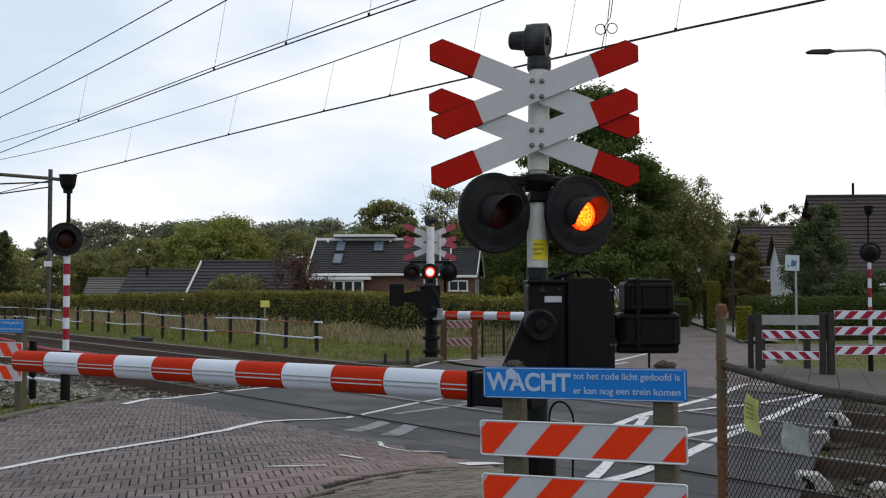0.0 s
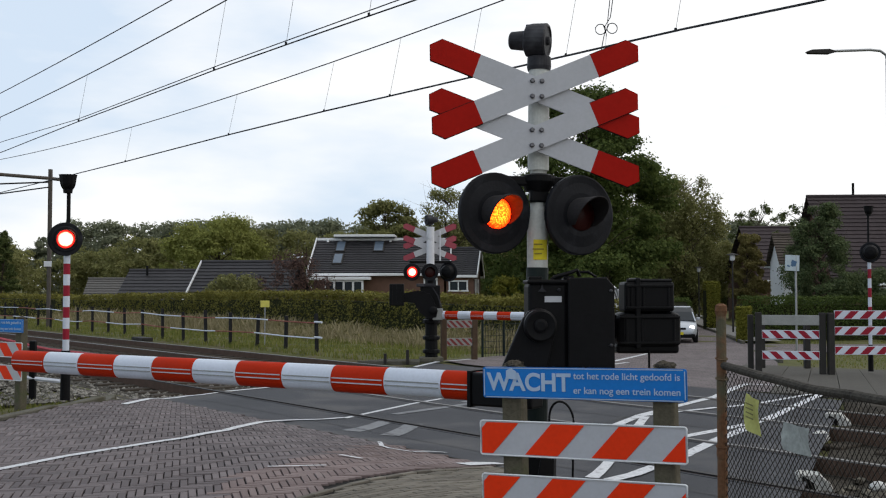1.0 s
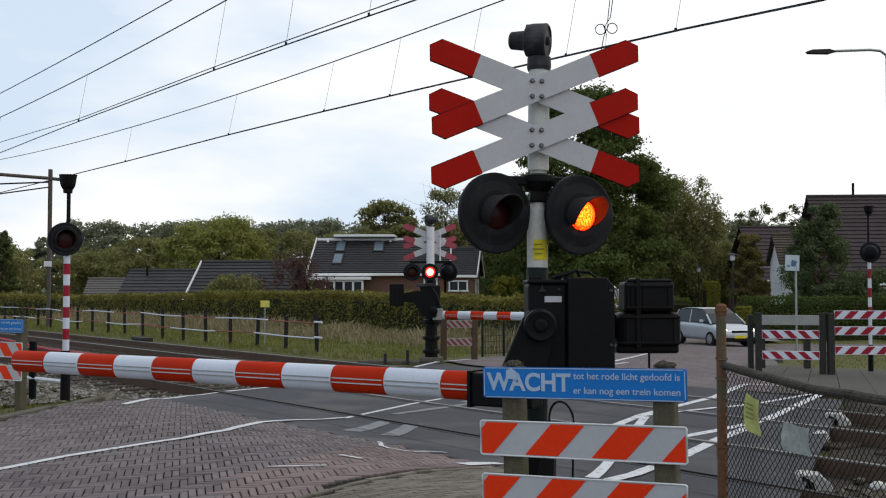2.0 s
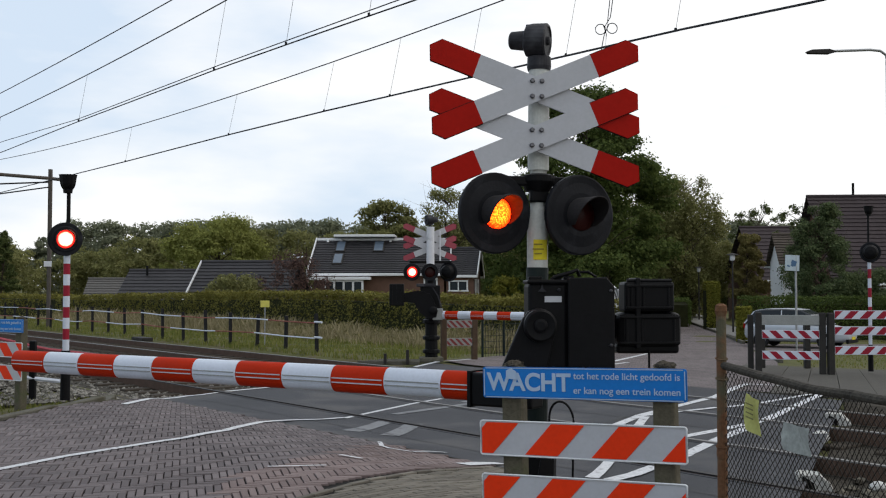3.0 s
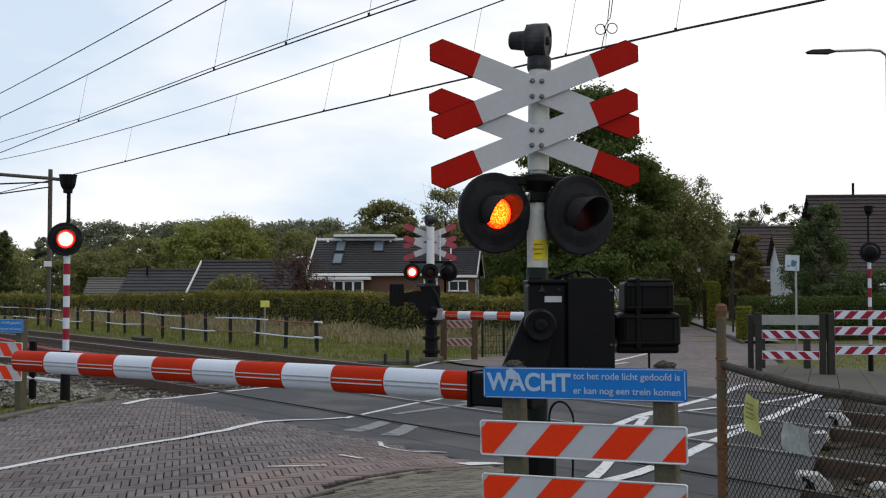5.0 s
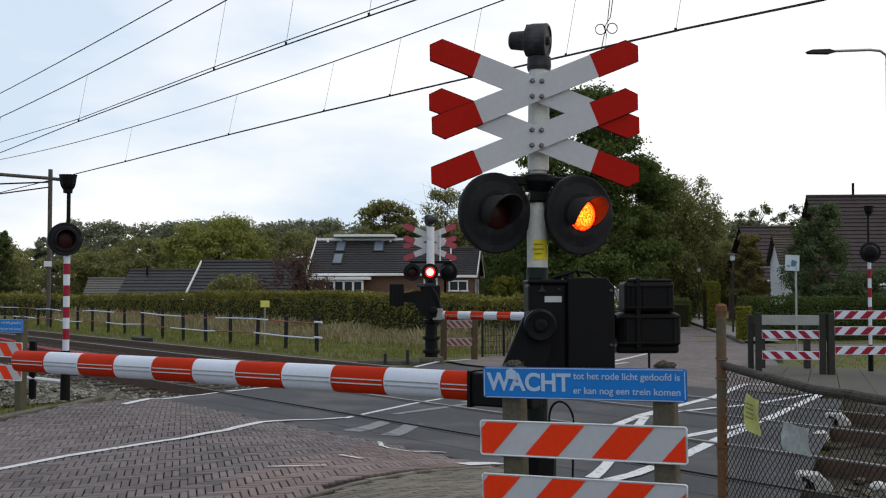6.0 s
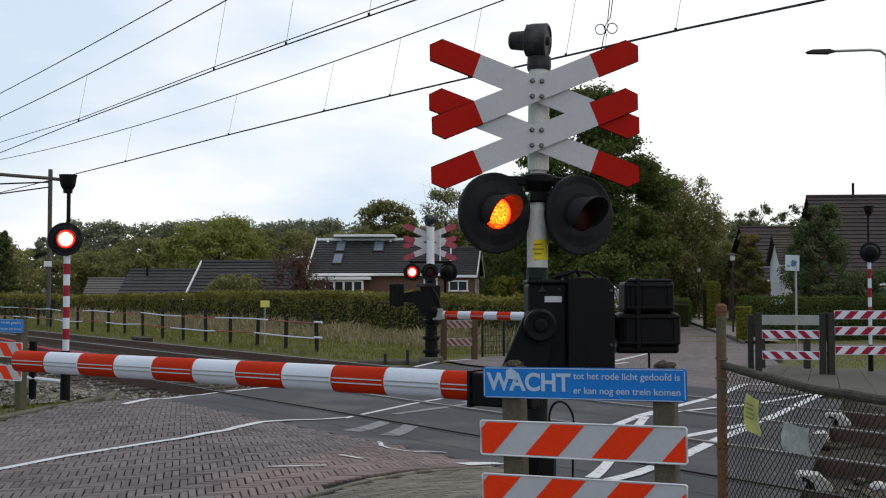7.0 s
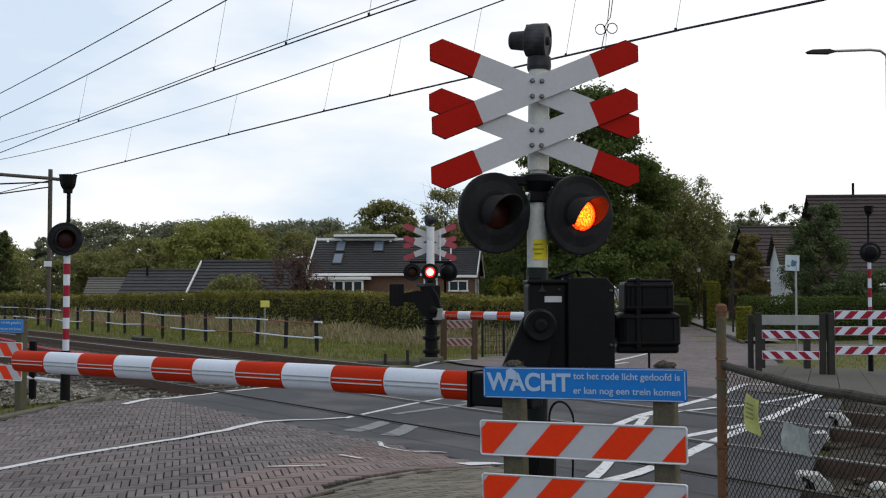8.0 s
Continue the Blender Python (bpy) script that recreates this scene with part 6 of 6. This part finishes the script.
tree("field_tree", "olive tree behind the bungalow", -4.4, 82, 9.2, 6.2, M_LEAF_OLIVE, 26000, 0.085, 0.05, 23, 170, "round", 0.6, 0.085)
tree("field_tree", "thin bare-topped tree behind the bungalow", 0.3, 84, 10.7, 6.0, M_LEAF_OLIVE, 8000, 0.07, 0.15, 24, 70, "round", 0.9, 0.08, 0.3, 3)
tree("field_tree", "olive tree behind the signal", 4.6, 86, 8.8, 9, M_LEAF_OLIVE, 24000, 0.09, 0.05, 25, 80, "round", 0.6, 0.09)
tree("russet_bush", "reddish-brown twiggy bush between the houses", -7.9, 55, 4.0, 3.6, M_LEAF_RUSSET, 3800, 0.045, 0.06, 26, 80, "round", 1.0, 0.09, 0, 4, M_TWIG)
tree("russet_bush", "olive shrub before the grey gable", -10.9, 54, 2.9, 2.8, M_LEAF_OLIVE, 7000, 0.055, 0.06, 27, 50, "round", 0.8, 0.1, 0, 1)
tree("spruce", "dark spruce at the edge of the wood", -34.5, 82, 6.7, 3.2, M_LEAF_DARK, 12000, 0.06, 0.03, 28, 150, "spire", 0.5, 0.06, 0.5)
tree("yellow_shrub", "yellow autumn shrub behind the hedge", 3.5, 58, 2.9, 2.0, M_LEAF_YELLOW, 4500, 0.06, 0.05, 29, 40, "round", 0.8, 0.13)
tree("low_tree", "green low tree beneath the big tree", 8.6, 55, 4.0, 5.0, M_LEAF_GREEN, 11000, 0.07, 0.05, 30, 60, "round", 0.7, 0.1)


def woods(name, label, spots, leaf, n_each, size, seed, clumps=70):
    """Far woods: many crowns of leafy clumps in one mass."""
    rng = np.random.default_rng(seed)
    allp, alld = [], []
    bm = bmesh.new()
    for x, y, h, w in spots:
        g = ground_z(x, y)
        tube(bm, [(x, y, g), (x, y, g + h * 0.8)], [0.018 * h, 0.006 * h], 6)
        k = rng.random(clumps) ** 0.8
        a = rng.uniform(0, 6.283, clumps)
        rad = w * 0.5 * np.sin(np.pi * (0.14 + 0.78 * k)) ** 0.6 * np.minimum(1.05, 0.25 + 0.8 * rng.random(clumps) ** 0.6)
        C = np.stack([x + rad * np.cos(a), y + rad * np.sin(a), g + h * (0.05 + 0.9 * k)], 1)
        R = w * rng.uniform(0.06, 0.11, clumps)
        pick = rng.choice(clumps, n_each, p=R ** 2 / (R ** 2).sum())
        d = rng.normal(size=(n_each, 3))
        d /= np.linalg.norm(d, axis=1)[:, None]
        r = R[pick] * rng.random(n_each) ** 0.4 * (1 + 0.25 * np.abs(rng.normal(size=n_each)))
        allp.append(C[pick] + d * r[:, None] * np.array([1.1, 1.1, 0.7]))
        alld.append(d)
    ob = tagged(thing(name, label, "woods"), kind="stuff")
    part("trunks", bm, M_BARK, ob)
    quads("leaves", np.concatenate(allp), size, leaf, ob, out=np.concatenate(alld), seed=seed)


rw = random.Random(4)
# the leaf colour of this row carries painted haze
woods("far_woods", "dark distant row of trees on the horizon", [(-84 + 4.6 * i + rw.uniform(-1, 1), 170 + rw.uniform(-6, 6), rw.uniform(13.2, 13.8) * (0.66 if i < 2 else 0.80 if i < 6 else 0.98), rw.uniform(11, 14) * (0.75 if i < 6 else 1)) for i in range(34)], M_LEAF_HAZED, 7500, 0.26, 31)
woods("middle_woods", "olive bushes and low trees beyond the hedge", [(-52 + 3.4 * i + rw.uniform(-1, 1), 112 + rw.uniform(-8, 8), rw.uniform(5.6, 7.4) if i < 9 else rw.uniform(6.0, 8.6), rw.uniform(6.5, 9)) for i in range(26)], M_LEAF_OLIVE, 6000, 0.17, 32)
woods("garden_woods", "green bushes behind the gardens", [(20 + 4.2 * i + rw.uniform(-1, 1), 112 + rw.uniform(-5, 5), rw.uniform(4.8, 6.2), rw.uniform(6, 8)) for i in range(10)], M_LEAF_DARK, 5000, 0.17, 33)


def grass_patch(name, label, spots, material, seed, kind="stuff"):
    rng = np.random.default_rng(seed)
    v, f = [], []
    for x, y, h in spots:
        z = ground_z(x, y) - 0.08
        a = rng.uniform(0, 6.283)
        dx, dy = math.cos(a) * 0.012 * (1 + h), math.sin(a) * 0.012 * (1 + h)
        lx, ly = rng.normal(0, 0.22 * h, 2)
        k = len(v)
        v += [(x - dx, y - dy, z), (x + dx, y + dy, z), (x + lx * 0.4 + dx * 0.7, y + ly * 0.4 + dy * 0.7, z + h * 0.6), (x + lx, y + ly, z + h)]
        f += [(k, k + 1, k + 2), (k, k + 2, k + 3)]
    me = bpy.data.meshes.new(name)
    me.from_pydata(v, [], f)
    me.materials.append(material)
    return tagged(new(name, me), label, "grass", "", kind)


rg = random.Random(6)
spots = []
for _ in range(42000):
    s, n = rg.uniform(17.5, 60), rg.uniform(13.3, 21.8)
    if s < 18.2 + (n - 14) * 0.6:
        continue
    p = sn(s, n)
    tall = ease(16.5, 20.5, n) * (0.6 + 0.8 * max(0, noise.noise(p * 0.35) + 0.3))
    spots.append((p.x, p.y, rg.uniform(0.05, 0.18) + tall * rg.uniform(0.1, 0.75)))
grass_patch("tall_dry_grass", "tall straw-coloured grass before the hedge", [q for q in spots if q[2] > 0.26], M_DRYGRASS, 41)
wr = np.random.default_rng(77)
weeds, weed_out = [], []
for _ in range(1500):
    s_, n_ = wr.uniform(18.5, 62), 21.6 - abs(wr.normal(0, 1.1))
    if s_ < 18.6 + (n_ - 14) * 0.6 or n_ < 16:
        continue
    p = sn(s_, n_)
    top_ = wr.uniform(0.2, 0.75) * (0.7 + 0.6 * noise.noise(p * 0.4))
    k_ = int(26 * top_ + 8)
    d_ = wr.normal(size=(k_, 3))
    weeds.append(np.array([p.x, p.y, ground_z(p.x, p.y)]) + d_ * np.array([0.16, 0.16, 0.0]) + np.stack([np.zeros(k_), np.zeros(k_), wr.random(k_) * top_], 1))
    weed_out.append(d_)
weed_ob = quads("tall_weeds", np.concatenate(weeds), 0.055, M_WEED, None, "", np.concatenate(weed_out), 78)
tagged(weed_ob, "pale brown and green weeds at the foot of the hedge", "weeds", "", "stuff")
grass_patch("verge_grass", "short green grass of the verge", [q for q in spots if q[2] <= 0.26], M_GRASS, 42)
side = []
while len(side) < 9000:
    x, y = rg.uniform(8.6, 20), rg.uniform(22.5, 48)
    road = 6.7 + (y - 20.5) * 0.3
    if x < road + 0.5 or 35.6 < y < 42.4 or (y > 42 and x < 14.2) or (y < 24.8 and x < 11.7):
        continue
    side.append((x, y, rg.uniform(0.04, 0.13)))
grass_patch("side_grass", "short green grass beside the footway", side, M_GRASS, 44)
grass_patch("kerb_grass", "short grass along the kerb and ballast", [(-4.35 - rg.random() ** 1.5 * 1.3 + 0.15 * t, 9.6 + 3.4 * t, rg.uniform(0.05, 0.12)) for t in [rg.random() for _ in range(1500)]], M_GRASS, 43)


# ---- stones, slabs and pavers last ----
def end_blocks():
    """Broken pale concrete ends of the crossing panels."""
    for x, y, turn, k in ((3.0, 8.55, -16, 0.68), (4.72, 12.6, -22, 0.66)):
        b = thing("panel_end_block", "broken pale concrete block at the end of the crossing panel", "concrete block", pose(x, y, -0.075, 0, 0, turn), "ends of the crossing panels")
        bm = prism(bmesh.new(), [(-0.17 * k, 0), (0.24 * k, 0), (0.20 * k, 0.05), (0.07 * k, 0.19 * k), (-0.15 * k, 0.205 * k), (-0.19 * k, 0.12)], 0.30 * k)
        bmesh.ops.subdivide_edges(bm, edges=bm.edges[:], cuts=3, use_grid_fill=True)
        for v in bm.verts:
            v.co += Vector(noise.noise_vector(v.co * 8 + Vector((x, 0, 0)))) * 0.018
        part("block", bm, M_ROCK, b)
        # thin black plate stands in for the shade of a hollow in the block
        part("hollow_shade_plate", prism(bmesh.new(), [(-0.15 * k, 0.0), (0.03 * k, 0.0), (0.0, 0.07), (-0.12 * k, 0.12)], 0.02, pose(0, -0.165 * k, 0.0)), M_BLACK, b, "flat black plate for the shade in the hollow side")
    for x, y, z, r in ((4.0, 11.25, -0.05, 0.10), (5.3, 13.0, -0.06, 0.07), (3.6, 8.7, -0.08, 0.06), (3.45, 9.9, -0.07, 0.05)):
        bm = bmesh.new()
        bmesh.ops.create_icosphere(bm, subdivisions=2, radius=r, matrix=Matrix.Translation((x, y, z)) @ Matrix.Diagonal((1.3, 0.8, 0.7, 1)))
        for v in bm.verts:
            v.co += Vector(noise.noise_vector(v.co * 11)) * r * 0.4
        tagged(part("pale_rock", bm, M_ROCK), "pale rough rock lying beside the rails", "rock")


end_blocks()


def slabs():
    holder = thing("pavement", "grey concrete slab pavement behind the crossing", "pavement", kind="structure")
    me = mesh_of("slab", box(bmesh.new(), 0.49, 0.49, 0.05, None, 0.006), M_CONCSLAB)
    rng = random.Random(9)
    edge = interp([(15, 5.6), (20.5, 6.7), (27, 8.7)])
    c, s_ = math.cos(radians(-20)), math.sin(radians(-20))
    for i in range(-6, 16):
        for j in range(-2, 20):
            x, y = 6.2 + 0.5 * (i * c - j * s_), 14.2 + 0.5 * (i * s_ + j * c)
            if NX * x + NY * y < 13.75 or x < edge(y) - 0.7 or y > 24.5 or x > 11.5:
                continue
            o = new("slab", me)
            o.parent = holder
            o.matrix_local = pose(x, y, ground_z(x, y) - 0.01 + rng.uniform(-0.004, 0.004), rng.uniform(-0.5, 0.5), 0, -20)


slabs()


def pavers():
    """Clay pavers of the near road in herringbone, the footway beside it in running bond; a stretch as single objects, the rest joined."""
    w = 0.052
    rng = random.Random(12)
    bm = bmesh.new()
    lx, ly = 2 * w - 0.0035, w / 2 - 0.0035
    vs = [bm.verts.new((x * k, y * k2, z)) for z, k, k2 in ((-0.03, 1, 1), (0.012, 1, 1), (0.017, 0.97, 0.9)) for x, y in ((-lx, -ly), (lx, -ly), (lx, ly), (-lx, ly))]
    for a in (0, 4):
        for i in range(4):
            j = (i + 1) % 4
            bm.faces.new((vs[a + i], vs[a + j], vs[a + 4 + j], vs[a + 4 + i]))
    bm.faces.new(vs[8:12])
    me = mesh_of("paver", bm, M_PAVER_ONE)
    co = [tuple(v.co) for v in me.vertices]
    fc = [tuple(p.vertices) for p in me.polygons]
    rest = {"grey": ([], []), "red": ([], []), "beige": ([], [])}
    spots = []
    ca, sa = math.cos(radians(14)), math.sin(radians(14))
    for i in range(-125, 125):
        for j in range(-165, 190):
            c = (i - j) % 8
            if c in (0, 7):
                u, v = ((i + 2) * w, (j + 0.5) * w) if c == 0 else ((i + 0.5) * w, (j + 2) * w)
                spots.append((-1.5 + ca * u - sa * v, 7.5 + sa * u + ca * v, 14 if c == 0 else 104, False))
    ca, sa = math.cos(radians(48)), math.sin(radians(48))
    for i in range(-50, 36):
        for j in range(-220, 80):
            u, v = (i + 0.5 * (j % 2)) * 4 * w, j * w
            spots.append((0.2 + ca * u - sa * v, 7.0 + sa * u + ca * v, 48, True))
    for i in range(-12, 40):
        y = 5.6 + 0.0877 * 2.08 * i
        spots.append((-0.83 + (y - 6.37) * 0.548, y, 61.3, None))
    singles = 0
    for x, y, ang, foot in spots:
        x, y = x + rng.uniform(-0.002, 0.002), y + rng.uniform(-0.002, 0.002)
        s, n = TX * x + TY * y, NX * x + NY * y
        if not (-0.9 < n < 5.72) or not (-5.9 < s < S_LEFT(n) - 0.1):
            continue
        edge = x + 0.83 - (y - 6.37) * 0.548
        if foot is not None and (foot != (edge > 0) or abs(edge) < (0.085 if foot else 0.07)):
            continue
        kind_ = "beige" if foot or foot is None else ("red" if s + 0.25 * noise.noise(Vector((x, y, 0))) < 3.9 + 0.72 * n else "grey")
        nx_ = (ground_z(x + 0.1, y) - ground_z(x - 0.1, y)) / 0.2
        ny_ = (ground_z(x, y + 0.1) - ground_z(x, y - 0.1)) / 0.2
        lean = Vector((0, 0, 1)).rotation_difference(Vector((-nx_, -ny_, 1)).normalized()).to_matrix().to_4x4()
        sink = 0.006 * noise.noise(Vector((x * 1.3, y * 1.3, 5)))
        m = pose(x, y, ground_z(x, y) + sink + rng.uniform(-0.0025, 0.0025)) @ lean @ pose(0, 0, 0, rng.uniform(-0.9, 0.9), rng.uniform(-0.9, 0.9), ang + rng.uniform(-1.2, 1.2))
        if kind_ == "grey" and singles < 300 and -2.9 < x < 0 and 6.6 < y < 9.4:
            o = new("paver", me)
            o.parent = road_near
            o.matrix_local = m
            singles += 1
        else:
            V, F = rest[kind_]
            k = len(V)
            V += [tuple(m @ Vector(q)) for q in co]
            F += [tuple(k + i for i in f) for f in fc]
    for (V, F), mt, lab in zip(rest.values(), (M_PAVER, M_PAVER_RED, M_PAVER_BEIGE), ("grey-purple clay pavers", "reddish clay pavers", "beige-grey footway pavers")):
        me2 = bpy.data.meshes.new("paver_field")
        me2.from_pydata(V, [], F)
        me2.materials.append(mt)
        o = tagged(new("paver_field", me2), lab, kind="stuff")
        o.parent = road_near


pavers()


# ---- everything that moves ----
L_ON = [(0.27, 0.57), (0.93, 1.23), (1.57, 1.87), (2.25, 2.55), (2.93, 3.23), (3.57, 3.90), (4.27, 4.57), (4.93, 5.23), (5.60, 5.93), (6.27, 6.57), (6.95, 7.25), (7.63, 7.95)]
P_ON = [(0.17, 0.47), (0.85, 1.17), (1.55, 1.85), (2.20, 2.50), (2.87, 3.17), (3.55, 3.87), (4.17, 4.57), (4.85, 5.15), (5.52, 5.85), (6.20, 6.55), (6.85, 7.15), (7.55, 7.85)]


def blink_rows(spans, inverse):
    on, off = (pose(0, -0.012, 0), pose(0, 0.06, 0))
    if inverse:
        on, off = off, on
    rows = [(0.0, off)]
    for a, b in spans:
        a, b = round(a * 30) / 30, round(b * 30) / 30
        rows += [(a - 1 / 30, off), (a, on), (b - 1 / 30, on), (b, off)]
    return rows + [(8.0, off)]


CAR_PATH = [(0.0, 9.7, 48.8, -104), (0.6, 9.8, 46.2, -104), (1.0, 9.95, 44.6, -102), (1.5, 10.1, 42.8, -95), (1.7, 10.25, 42.2, -86), (2.2, 11.1, 41.0, -66), (2.8, 12.85, 39.9, -42), (3.2, 14.2, 39.5, -29), (3.5, 15.35, 39.25, -22),
            (3.9, 17.0, 38.95, -12), (4.3, 18.8, 38.75, -5), (5.0, 22.0, 38.7, 0), (6.0, 26.6, 38.7, 0), (7.0, 31.2, 38.7, 0), (8.0, 35.8, 38.7, 0)]


def motions():
    for g, phase in GLOWS:
        walk(g, blink_rows(P_ON if phase == "P" else L_ON, phase == "R"))
    rows = [(t, pose(x, y, ground_z(x, y) + 0.01, 0, 0, a)) for t, x, y, a in CAR_PATH]
    walk(silver_car, rows)
    ts, xs, ys = [r[0] for r in CAR_PATH], [r[1] for r in CAR_PATH], [r[2] for r in CAR_PATH]
    for w, home in CAR_WHEELS:
        run, last, wrows = 0.0, None, []
        for i in range(161):
            t = i * 0.05
            p = Vector((np.interp(t, ts, xs), np.interp(t, ts, ys), 0))
            run += (p - last).length if last else 0
            last = p
            wrows.append((t, pose(*home, 0, math.degrees(run / 0.29), 0)))
        walk(w, wrows)


motions()
